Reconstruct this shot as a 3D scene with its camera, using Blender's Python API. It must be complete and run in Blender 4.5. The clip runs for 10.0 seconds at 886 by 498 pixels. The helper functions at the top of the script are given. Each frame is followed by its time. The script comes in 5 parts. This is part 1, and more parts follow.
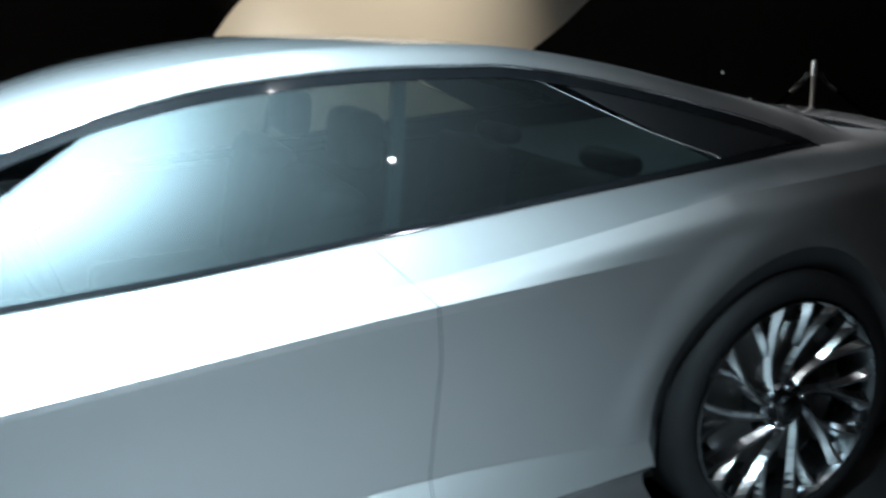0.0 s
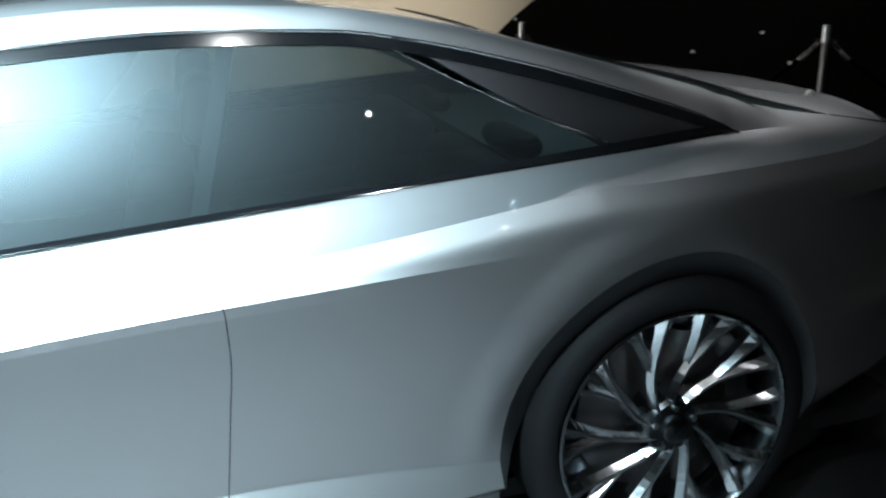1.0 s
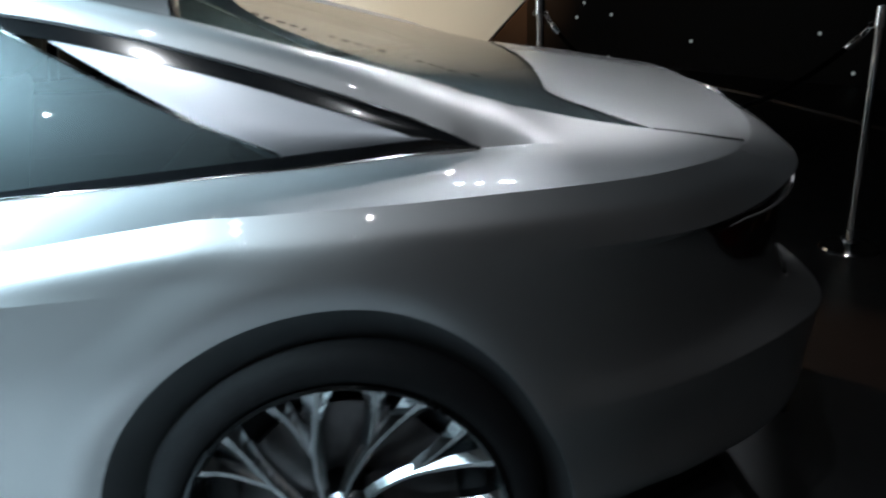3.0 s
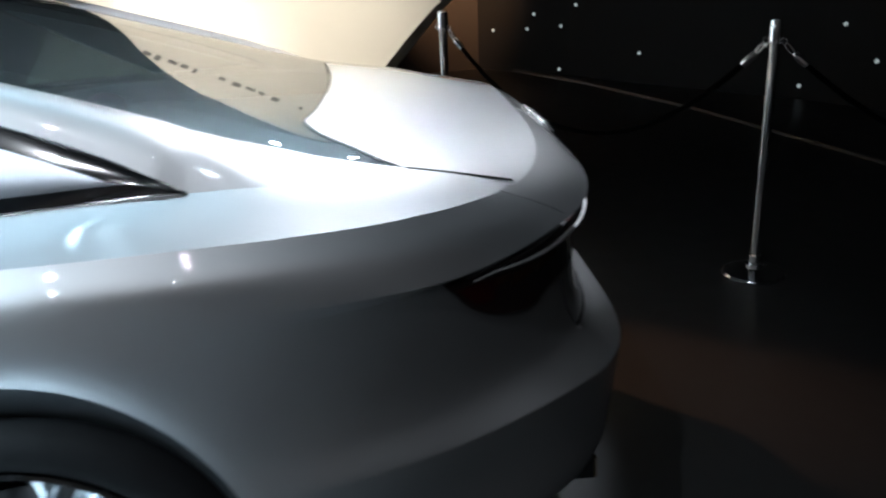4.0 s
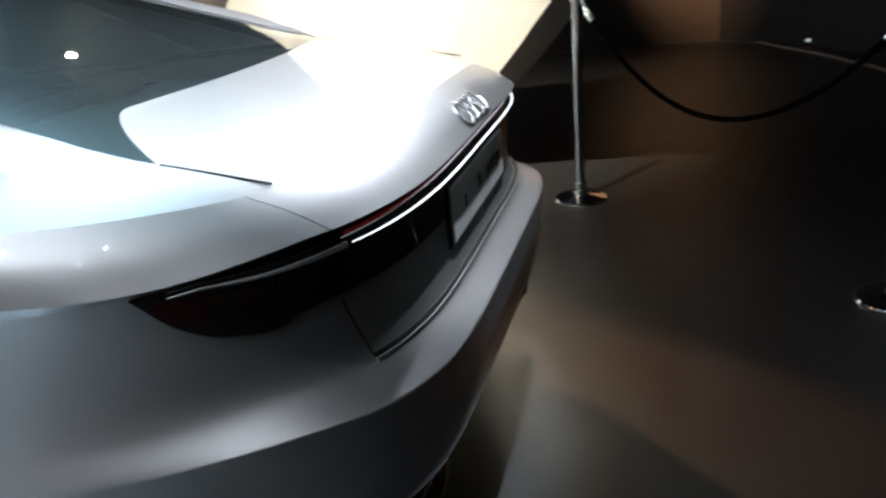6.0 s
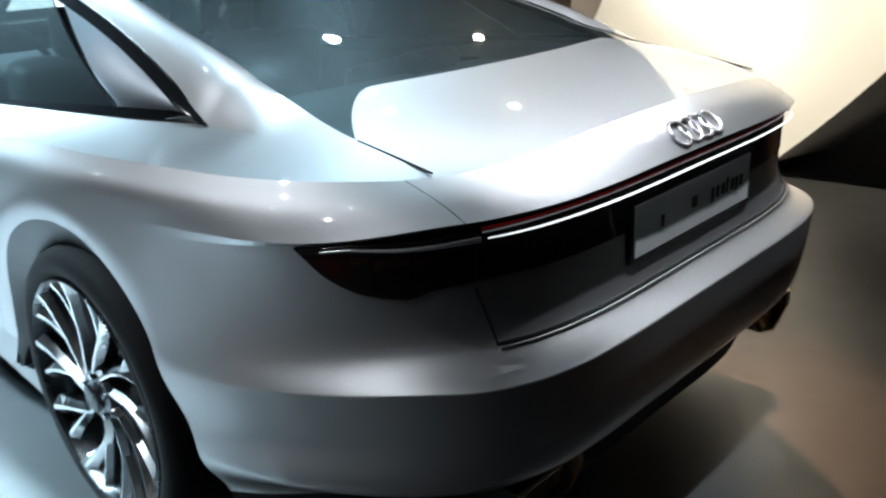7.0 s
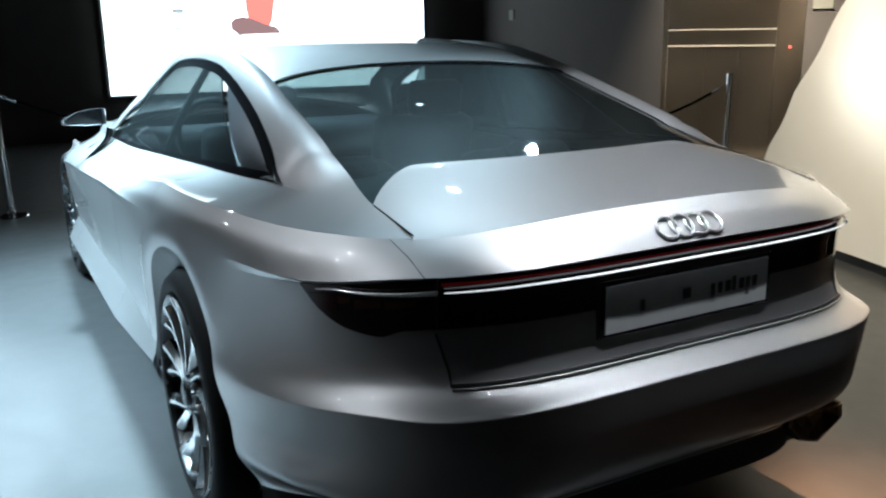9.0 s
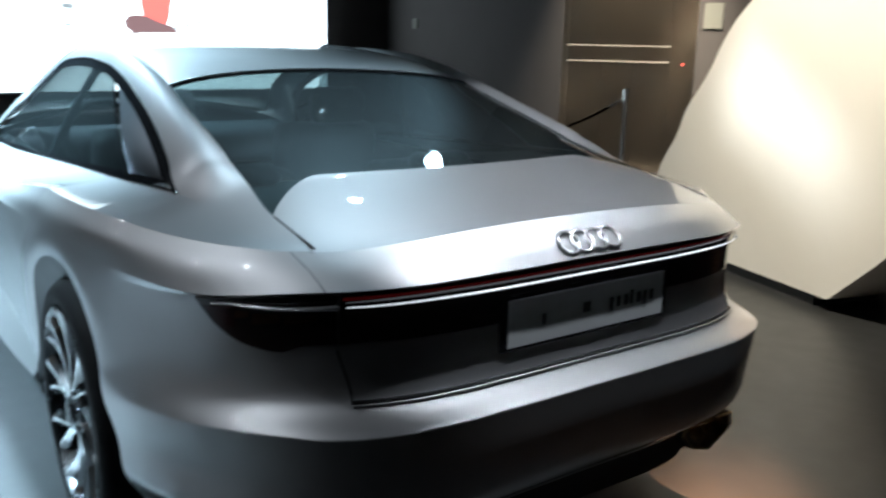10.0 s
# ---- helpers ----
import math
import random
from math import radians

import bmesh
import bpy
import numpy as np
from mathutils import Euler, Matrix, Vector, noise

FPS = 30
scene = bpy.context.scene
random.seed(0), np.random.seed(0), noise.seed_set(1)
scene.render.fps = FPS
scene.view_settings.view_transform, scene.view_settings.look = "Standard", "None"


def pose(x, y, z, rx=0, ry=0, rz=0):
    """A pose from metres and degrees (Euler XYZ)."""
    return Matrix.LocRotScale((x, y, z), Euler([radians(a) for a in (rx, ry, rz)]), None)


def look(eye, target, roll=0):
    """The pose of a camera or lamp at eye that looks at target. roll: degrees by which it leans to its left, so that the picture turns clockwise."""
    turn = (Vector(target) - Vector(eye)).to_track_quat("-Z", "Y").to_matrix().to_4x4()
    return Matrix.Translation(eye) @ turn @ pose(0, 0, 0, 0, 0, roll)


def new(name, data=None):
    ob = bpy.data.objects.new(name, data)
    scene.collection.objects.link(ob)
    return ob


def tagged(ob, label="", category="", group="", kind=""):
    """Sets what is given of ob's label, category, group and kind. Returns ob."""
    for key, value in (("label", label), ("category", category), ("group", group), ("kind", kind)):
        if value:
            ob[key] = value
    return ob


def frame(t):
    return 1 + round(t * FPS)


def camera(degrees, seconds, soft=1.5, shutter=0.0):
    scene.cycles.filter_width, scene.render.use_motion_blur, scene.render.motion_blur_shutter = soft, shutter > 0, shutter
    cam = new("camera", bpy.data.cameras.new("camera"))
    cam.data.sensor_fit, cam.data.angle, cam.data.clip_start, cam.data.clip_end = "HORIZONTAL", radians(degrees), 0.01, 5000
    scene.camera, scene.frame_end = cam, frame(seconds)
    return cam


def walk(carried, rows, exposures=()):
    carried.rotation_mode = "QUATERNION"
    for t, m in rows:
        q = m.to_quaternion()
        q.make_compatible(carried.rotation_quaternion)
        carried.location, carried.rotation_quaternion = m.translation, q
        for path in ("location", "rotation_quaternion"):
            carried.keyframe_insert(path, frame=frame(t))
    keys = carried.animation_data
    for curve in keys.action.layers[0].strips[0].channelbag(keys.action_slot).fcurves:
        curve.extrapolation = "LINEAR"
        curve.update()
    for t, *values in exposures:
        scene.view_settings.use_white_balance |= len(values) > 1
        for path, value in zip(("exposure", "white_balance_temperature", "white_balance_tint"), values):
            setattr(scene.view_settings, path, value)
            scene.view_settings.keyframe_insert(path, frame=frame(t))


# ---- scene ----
cam = camera(55.0, 10.0, 2.3, 0.5)
PATH = [
    (0, (-2.456, 1.524, 1.388), (-0.667, 0.819, 0.838), -2.8),
    (0.5, (-2.371, 1.198, 1.366), (-0.618, 0.505, 0.699), -2.3),
    (1, (-2.403, 0.983, 1.392), (-0.595, 0.432, 0.737), -1.7),
    (1.5, (-2.42, 0.666, 1.362), (-0.557, 0.353, 0.703), -1.5),
    (2, (-2.32, 0.448, 1.339), (-0.449, 0.18, 0.686), -0.6),
    (2.5, (-2.222, 0.159, 1.334), (-0.366, 0.013, 0.603), -1.9),
    (3.8, (-2.073, -0.459, 1.341), (-0.186, -0.588, 0.692), -2.0),
    (4, (-2.013, -0.561, 1.327), (-0.137, -0.71, 0.649), -2.2),
    (4.5, (-1.926, -0.796, 1.311), (-0.05, -0.913, 0.626), -3.8),
    (5, (-1.909, -1.052, 1.296), (-0.04, -0.885, 0.606), -3.3),
    (5.2, (-1.902, -1.146, 1.308), (-0.043, -0.882, 0.62), -4.0),
    (6.3, (-1.674, -1.464, 1.265), (0.041, -0.713, 0.561), -3.5),
    (6.5, (-1.659, -1.539, 1.268), (-0.054, -0.574, 0.564), -1.7),
    (7, (-1.601, -1.777, 1.326), (-0.261, -0.47, 0.621), -2.7),
    (7.5, (-1.463, -1.893, 1.282), (-0.246, -0.465, 0.589), -1.5),
    (8, (-1.382, -2.081, 1.299), (-0.363, -0.495, 0.63), -1.5),
    (8.5, (-1.353, -2.247, 1.328), (-0.484, -0.542, 0.745), -1.0),
    (9, (-1.375, -2.317, 1.342), (-0.445, -0.617, 0.85), -0.8),
    (9.5, (-1.383, -2.323, 1.341), (-0.405, -0.657, 0.827), 0.8),
    (10, (-1.364, -2.293, 1.35), (-0.236, -0.712, 0.874), 1.3),
]
walk(cam, [(t, look(eye, aim, lean)) for t, eye, aim, lean in PATH],
     [(0.0, 0.45, 6050, 7.0), (2.5, 0.42, 5950, 6.0), (3.8, 1.45, 5650, 6.0), (5.2, 2.15, 5600, 5.0), (6.5, 2.27, 5700, 5.0), (7.5, 1.68, 5750, 4.5), (9.0, 1.50, 5750, 4.5), (10.0, 1.40, 5600, 4.8)])

# ---- light ----
world = bpy.data.worlds.new("hall_dark")
world.use_nodes = True
world.node_tree.nodes["Background"].inputs[0].default_value = (0.75, 0.85, 1.0, 1)
world.node_tree.nodes["Background"].inputs[1].default_value = 0.0003
scene.world = world


def lamp(name, kind, eye, aim, power, color, size=0.1, spot=60, blend=0.4):
    data = bpy.data.lights.new(name, kind)
    data.energy, data.color = power, color
    if kind == "AREA":
        data.shape, data.size = "DISK", size
    else:
        data.shadow_soft_size = size
    if kind == "SPOT":
        data.spot_size, data.spot_blend = radians(spot), blend
    ob = new(name, data)
    ob.matrix_world = look(eye, aim)
    return ob


COOL, WARM, SOFT = (0.72, 0.93, 1.0), (1.0, 0.80, 0.56), (1.0, 0.96, 0.93)
lamp("overhead_key", "SPOT", (-0.70, 2.6, 4.5), (-1.15, 2.15, 0.0), 2050, COOL, 0.20, 67, 1.0)
lamp("floor_pool", "SPOT", (-2.50, 1.05, 4.8), (-2.50, 1.05, 0.0), 3500, (0.86, 0.95, 1.0), 0.15, 38, 0.7)
lamp("side_key", "SPOT", (-2.95, 2.4, 4.2), (-1.15, 1.85, 0.5), 2300, COOL, 0.16, 53, 1.0)
lamp("panel_spot", "SPOT", (0.4, 0.0, 3.9), (2.62, 0.2, 1.0), 590, WARM, 0.06, 48, 1.0)
FRAMING = Vector((0.5, 1.6, 3.6))
lamp("framing_spot", "SPOT", FRAMING, (2.70, 0.35, 0.9), 330, (1.0, 0.92, 0.78), 0.012, 24, 0.1)
lamp("floor_spot", "SPOT", (4.7, 2.4, 4.2), (0.45, -1.40, 0.0), 340, (1.0, 0.46, 0.22), 0.14, 11, 1.0)
lamp("wall_glow", "SPOT", (5.6, -0.9, 2.6), (7.4, -1.5, 1.3), 260, (1.0, 0.50, 0.22), 0.06, 50, 1.0)
lamp("tail_spot", "SPOT", (0.3, -1.46, 4.4), (0.12, -0.38, 0.9), 250, SOFT, 0.03, 27.5, 0.3)
lamp("far_spot", "SPOT", (2.40, 4.14, 4.2), (-0.55, -0.95, 0.95), 26, COOL, 0.07, 5.6, 0.3)
lamp("far_spot", "SPOT", (0.15, 5.6, 4.2), (0.0, 1.1, 1.32), 170, COOL, 0.03, 10.5, 0.6)
lamp("glass_spot", "SPOT", (3.24, 3.3, 4.2), (-0.10, -0.10, 1.07), 30, COOL, 0.08, 5.8, 0.2)
lamp("shoulder_spot", "SPOT", (2.65, -0.60, 4.2), (-0.72, -0.40, 0.95), 48, SOFT, 0.025, 30, 0.8)
lamp("crown_spot", "SPOT", (0.55, 1.0, 4.2), (-0.64, 0.05, 1.02), 64, COOL, 0.025, 34, 0.8)
lamp("quarter_spot", "SPOT", (-2.48, 0.70, 4.3), (-0.86, -0.15, 0.88), 34, SOFT, 0.025, 44, 0.8)
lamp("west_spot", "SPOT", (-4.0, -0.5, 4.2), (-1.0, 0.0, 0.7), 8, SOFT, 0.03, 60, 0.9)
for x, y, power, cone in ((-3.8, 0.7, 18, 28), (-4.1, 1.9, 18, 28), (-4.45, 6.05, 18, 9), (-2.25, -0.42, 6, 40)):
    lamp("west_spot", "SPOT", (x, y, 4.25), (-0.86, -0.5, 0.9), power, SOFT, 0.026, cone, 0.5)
lamp("glass_spot", "SPOT", (5.5, 3.35, 4.2), (0.0, -0.33, 1.05), 12, WARM, 0.05, 5, 0.4)
# Fill lamp added out of view so the car's flank reflects brighter surroundings.
lamp("flank_fill", "SPOT", (-5.0, 1.2, 4.9), (-6.1, 0.7, 0.0), 360, (1.0, 0.80, 0.68), 0.2, 62, 1.0)
# Fill lamp added to brighten the lift; no lamp is known there.
lamp("lift_fill", "SPOT", (4.2, 3.0, 3.9), (5.65, 4.05, 1.15), 1250, WARM, 0.08, 50, 1.0)
for k in range(3):
    lamp("track_spot", "SPOT", (3.6, -1.20 + 0.22 * k, 4.2), (-0.72, -0.36, 0.95), 22, (0.95, 0.97, 1.0), 0.04, 17, 0.4)


# ---- materials ----
def material(name, color, rough=0.5, metal=0.0, coat=0.0, grain=0.0, grain_scale=60.0, bump=0.0, bump_scale=200.0,
             rough_var=0.0, coat_rough=0.03, emit=None, power=0.0, second=None, flake=0.0):
    m = bpy.data.materials.new(name)
    m.use_nodes = True
    nt = m.node_tree
    b = nt.nodes["Principled BSDF"]
    b.inputs["Base Color"].default_value = (*color, 1)
    b.inputs["Roughness"].default_value = rough
    b.inputs["Metallic"].default_value = metal
    b.inputs["Coat Weight"].default_value = coat
    b.inputs["Coat Roughness"].default_value = coat_rough
    tc = nt.nodes.new("ShaderNodeTexCoord")

    def noise_node(scale, detail=4.0):
        n = nt.nodes.new("ShaderNodeTexNoise")
        n.inputs["Scale"].default_value = scale
        n.inputs["Detail"].default_value = detail
        nt.links.new(tc.outputs["Object"], n.inputs["Vector"])
        return n.outputs["Fac"]

    def ramp(fac, lo, hi, a=0.35, z=0.65):
        r = nt.nodes.new("ShaderNodeMapRange")
        r.inputs[1].default_value, r.inputs[2].default_value = a, z
        r.inputs[3].default_value, r.inputs[4].default_value = lo, hi
        nt.links.new(fac, r.inputs[0])
        return r.outputs[0]

    if grain or second:
        mix = nt.nodes.new("ShaderNodeMix")
        mix.data_type = "RGBA"
        other = second or tuple(c * (1 - grain) for c in color)
        mix.inputs[6].default_value = (*color, 1)
        mix.inputs[7].default_value = (*other, 1)
        f1 = ramp(noise_node(grain_scale), 0, 1)
        f2 = ramp(noise_node(grain_scale * 0.12, 2.0), 0, 1)
        avg = nt.nodes.new("ShaderNodeMath")
        avg.operation = "MULTIPLY_ADD"
        avg.inputs[1].default_value = 0.5
        half = nt.nodes.new("ShaderNodeMath")
        half.operation = "MULTIPLY"
        half.inputs[1].default_value = 0.5
        nt.links.new(f2, half.inputs[0])
        nt.links.new(f1, avg.inputs[0])
        nt.links.new(half.outputs[0], avg.inputs[2])
        nt.links.new(avg.outputs[0], mix.inputs[0])
        nt.links.new(mix.outputs[2], b.inputs["Base Color"])
    if rough_var:
        nt.links.new(ramp(noise_node(9.0, 6.0), rough - rough_var, rough + rough_var), b.inputs["Roughness"])
    if bump:
        bn = nt.nodes.new("ShaderNodeBump")
        bn.inputs["Strength"].default_value = bump
        bn.inputs["Distance"].default_value = 0.002
        nt.links.new(noise_node(bump_scale), bn.inputs["Height"])
        nt.links.new(bn.outputs[0], b.inputs["Normal"])
    if flake:
        v = nt.nodes.new("ShaderNodeTexVoronoi")
        v.inputs["Scale"].default_value = 1400
        nt.links.new(tc.outputs["Object"], v.inputs["Vector"])
        nm = nt.nodes.new("ShaderNodeMix")
        nm.data_type = "VECTOR"
        nm.inputs[0].default_value = flake
        geo = nt.nodes.new("ShaderNodeNewGeometry")
        sub = nt.nodes.new("ShaderNodeVectorMath")
        sub.operation = "SUBTRACT"
        sub.inputs[1].default_value = (0.5, 0.5, 0.5)
        nt.links.new(v.outputs["Color"], sub.inputs[0])
        add = nt.nodes.new("ShaderNodeVectorMath")
        add.operation = "MULTIPLY_ADD"
        add.inputs[1].default_value = (flake, flake, flake)
        nt.links.new(sub.outputs[0], add.inputs[0])
        nt.links.new(geo.outputs["Normal"], add.inputs[2])
        nrm = nt.nodes.new("ShaderNodeVectorMath")
        nrm.operation = "NORMALIZE"
        nt.links.new(add.outputs[0], nrm.inputs[0])
        nt.links.new(nrm.outputs[0], b.inputs["Normal"])
    if emit:
        b.inputs["Emission Color"].default_value = (*emit, 1)
        b.inputs["Emission Strength"].default_value = power
    return m


def glass_material(name, tint, gloss_rough=0.02, haze_share=0.065):
    m = bpy.data.materials.new(name)
    m.use_nodes = True
    nt = m.node_tree
    for n in list(nt.nodes):
        if n.type == "BSDF_PRINCIPLED":
            nt.nodes.remove(n)
    out = [n for n in nt.nodes if n.type == "OUTPUT_MATERIAL"][0]
    tr = nt.nodes.new("ShaderNodeBsdfTransparent")
    tr.inputs[0].default_value = (*tint, 1)
    gl = nt.nodes.new("ShaderNodeBsdfGlossy")
    gl.inputs["Roughness"].default_value = gloss_rough
    lw = nt.nodes.new("ShaderNodeLayerWeight")
    lw.inputs[0].default_value = 0.5
    pw = nt.nodes.new("ShaderNodeMath")
    pw.operation = "POWER"
    pw.inputs[1].default_value = 5.0
    nt.links.new(lw.outputs["Facing"], pw.inputs[0])
    ma = nt.nodes.new("ShaderNodeMath")
    ma.operation = "MULTIPLY_ADD"
    ma.inputs[1].default_value, ma.inputs[2].default_value = 0.94, 0.05
    nt.links.new(pw.outputs[0], ma.inputs[0])
    # Rough glossy film mixed in to give the glass a pale light haze.
    film = nt.nodes.new("ShaderNodeBsdfGlossy")
    film.inputs["Roughness"].default_value = 0.42
    film.inputs["Color"].default_value = (0.8, 0.95, 1.0, 1)
    haze_mix = nt.nodes.new("ShaderNodeMixShader")
    haze_mix.inputs[0].default_value = haze_share
    nt.links.new(tr.outputs[0], haze_mix.inputs[1])
    nt.links.new(film.outputs[0], haze_mix.inputs[2])
    mix = nt.nodes.new("ShaderNodeMixShader")
    nt.links.new(ma.outputs[0], mix.inputs[0])
    nt.links.new(haze_mix.outputs[0], mix.inputs[1])
    nt.links.new(gl.outputs[0], mix.inputs[2])
    nt.links.new(mix.outputs[0], out.inputs[0])
    return m


PAINT = material("silver_metallic_paint", (0.50, 0.50, 0.505), 0.505, 1.0, 1.0, grain=0.04, grain_scale=3.0, flake=0.13, coat_rough=0.03)
BLADE = material("brushed_aluminium_blade", (0.42, 0.45, 0.49), 0.30, 1.0, grain=0.05, grain_scale=8.0)
BLACK_TRIM = material("gloss_black_trim", (0.012, 0.013, 0.015), 0.12, 0.0, 0.6, grain=0.3, grain_scale=20)
PILLAR = material("satin_grey_pillar", (0.035, 0.04, 0.042), 0.4, 0.0, grain=0.1, grain_scale=10)
SEAL = material("black_rubber_seal", (0.01, 0.01, 0.01), 0.7, bump=0.2)
CHROME = material("polished_chrome", (0.82, 0.83, 0.85), 0.07, 1.0, rough_var=0.03)
RIM = material("bright_turned_rim", (0.80, 0.82, 0.84), 0.17, 1.0, rough_var=0.03)
RIM_EDGE = material("satin_rim_edge", (0.10, 0.105, 0.11), 0.25, 1.0, rough_var=0.08)
RIM_DARK = material("dark_rim_barrel", (0.05, 0.052, 0.056), 0.35, 0.7, rough_var=0.1)
TYRE = material("tyre_rubber", (0.010, 0.010, 0.011), 0.70, grain=0.35, grain_scale=40, bump=0.35, bump_scale=160)
TYRE.node_tree.nodes["Principled BSDF"].inputs["Specular IOR Level"].default_value = 0.18
WELL = material("wheel_well_plastic", (0.012, 0.012, 0.013), 0.85, bump=0.4)
SMOKE = material("smoked_lamp_lens", (0.020, 0.013, 0.013), 0.06, 0.0, 1.0, grain=0.4, grain_scale=12)
RED_LENS = material("red_lamp_lens", (0.14, 0.008, 0.010), 0.15, 0.0, 0.5, grain=0.3, grain_scale=30, emit=(1.0, 0.06, 0.05), power=0.006)
DARK_RED = material("dark_red_reflector", (0.03, 0.003, 0.004), 0.10, 0.0, 0.8, grain=0.3, grain_scale=30)
STRIP = material("polished_bright_strip", (0.95, 0.95, 0.96), 0.2, 0.8)
LIT_STRIP = material("lit_white_strip", (0.9, 0.9, 0.9), 0.3, emit=(1.0, 0.96, 0.95), power=0.32)
BADGE = material("satin_chrome_badge", (0.85, 0.85, 0.86), 0.26, 0.9)
LIP = material("dark_grey_arch_trim", (0.075, 0.08, 0.085), 0.45, 0.3, grain=0.1, grain_scale=8)
PLATE = material("plate_white", (0.62, 0.64, 0.64), 0.4, grain=0.08, grain_scale=30)
LETTER = material("grey_board_lettering", (0.12, 0.11, 0.11), 0.6, grain=0.2, grain_scale=40)
INK = material("plate_ink", (0.03, 0.03, 0.035), 0.5)
TITAN = material("bronze_tinted_steel", (0.62, 0.47, 0.27), 0.24, 1.0, rough_var=0.06)
LEATHER = material("dark_seat_leather", (0.055, 0.05, 0.05), 0.55, grain=0.3, grain_scale=30, bump=0.3)
PALE_LEATHER = material("grey_seat_leather", (0.22, 0.24, 0.25), 0.5, grain=0.2, grain_scale=25, bump=0.3)
TUB = material("cabin_carpet", (0.02, 0.02, 0.022), 0.9, bump=0.5)
SIDE_GLASS = glass_material("tinted_side_glass", (0.28, 0.33, 0.34), haze_share=0.05)
REAR_GLASS = glass_material("smoked_rear_glass", (0.22, 0.29, 0.30), haze_share=0.06)
FRONT_GLASS = glass_material("windscreen_glass", (0.75, 0.8, 0.8))
FLOOR = material("polished_grey_floor", (0.0235, 0.0245, 0.0255), 0.46, 0.0, 0.5, grain=0.10, grain_scale=3.0, rough_var=0.03, coat_rough=0.36)
WALL = material("charcoal_wall_paint", (0.060, 0.053, 0.051), 0.97, grain=0.15, grain_scale=2.0)
BOUNCE_WALL = material("bounce_wall_grey", (0.24, 0.23, 0.22), 0.6, grain=0.12, grain_scale=2.0)
CEIL = material("black_ceiling_paint", (0.02, 0.02, 0.02), 0.9, grain=0.2)
PANEL = material("matt_white_board", (0.80, 0.78, 0.74), 0.65, grain=0.04, grain_scale=4.0, bump=0.05)
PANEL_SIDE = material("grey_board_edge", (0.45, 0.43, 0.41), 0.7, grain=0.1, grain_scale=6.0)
GLOSS_WALL = material("gloss_black_panel", (0.004, 0.0035, 0.003), 0.75, grain=0.3, grain_scale=2.0)
SKIRT = material("dark_skirting", (0.03, 0.03, 0.032), 0.5, grain=0.2)
STEEL = material("brushed_lift_steel", (0.50, 0.42, 0.33), 0.20, 1.0, grain=0.06, grain_scale=1.5)
SCREEN = material("lit_display", (0.9, 0.95, 0.93), 0.5, emit=(0.93, 1.0, 0.97), power=1.1)


# ---- mesh helpers ----
def part(name, data, mat, parent, label=""):
    """Links verts and faces, or a bmesh, as one mesh under a thing or a part."""
    me = bpy.data.meshes.new(name)
    if isinstance(data, bmesh.types.BMesh):
        data.to_mesh(me)
        data.free()
    else:
        me.from_pydata([tuple(map(float, v)) for v in data[0]], [], [tuple(map(int, f)) for f in data[1]])
        me.update()
    me.materials.append(mat)
    ob = new(name, me)
    ob.parent = parent
    if label:
        tagged(ob, label)
    return ob


def smooth(ob, angle=35):
    ob.data.polygons.foreach_set("use_smooth", [True] * len(ob.data.polygons))
    ob.data.set_sharp_from_angle(angle=radians(angle))
    return ob


def curve(keys, x):
    """Smooth interpolation through (x, value) keys, with no overshoot."""
    kx = np.array([k[0] for k in keys], float)
    ky = np.array([k[1] for k in keys], float)
    h = np.diff(kx)
    d = np.diff(ky) / h
    m = np.zeros(len(kx))
    m[0], m[-1] = d[0], d[-1]
    for i in range(1, len(kx) - 1):
        if d[i - 1] * d[i] > 0:
            w1, w2 = 2 * h[i] + h[i - 1], h[i] + 2 * h[i - 1]
            m[i] = (w1 + w2) / (w1 / d[i - 1] + w2 / d[i])
    xs = np.clip(np.asarray(x, float), kx[0], kx[-1])
    i = np.clip(np.searchsorted(kx, xs) - 1, 0, len(kx) - 2)
    t = (xs - kx[i]) / h[i]
    return ((1 + 2 * t) * (1 - t) ** 2 * ky[i] + t * (1 - t) ** 2 * h[i] * m[i]
            + t * t * (3 - 2 * t) * ky[i + 1] + t * t * (t - 1) * h[i] * m[i + 1])


def grid(P, flip=False):
    """Verts and faces of a sheet of points P[row, column]."""
    r, c = P.shape[:2]
    i = np.arange(r * c).reshape(r, c)
    f = np.stack([i[:-1, :-1], i[:-1, 1:], i[1:, 1:], i[1:, :-1]], -1).reshape(-1, 4)
    if flip:
        f = f[:, ::-1]
    return P.reshape(-1, 3), f


def sheet_normals(P):
    a = np.gradient(P, axis=0)
    b = np.gradient(P, axis=1)
    n = np.cross(b, a)
    return n / np.maximum(np.linalg.norm(n, axis=2, keepdims=True), 1e-9)


def slab(P, out, lift, depth, flip=False):
    """A plate that follows the sheet P, lifted along its normal on the side of out, with edges depth deep."""
    n = sheet_normals(P)
    s = np.sign((n * np.asarray(out)).sum(2, keepdims=True))
    s[s == 0] = 1
    n = n * s
    top = P + n * lift
    r, c = P.shape[:2]
    rim = np.concatenate([np.arange(c), np.arange(1, r) * c + c - 1, (r - 1) * c + np.arange(c - 2, -1, -1), np.arange(r - 2, 0, -1) * c])
    V, F = grid(top)
    low = V[rim] - n.reshape(-1, 3)[rim] * depth
    k = len(V)
    m = len(rim)
    walls = [(rim[j], k + j, k + (j + 1) % m, rim[(j + 1) % m]) for j in range(m)]
    return np.concatenate([V, low]), [tuple(f) for f in F] + walls


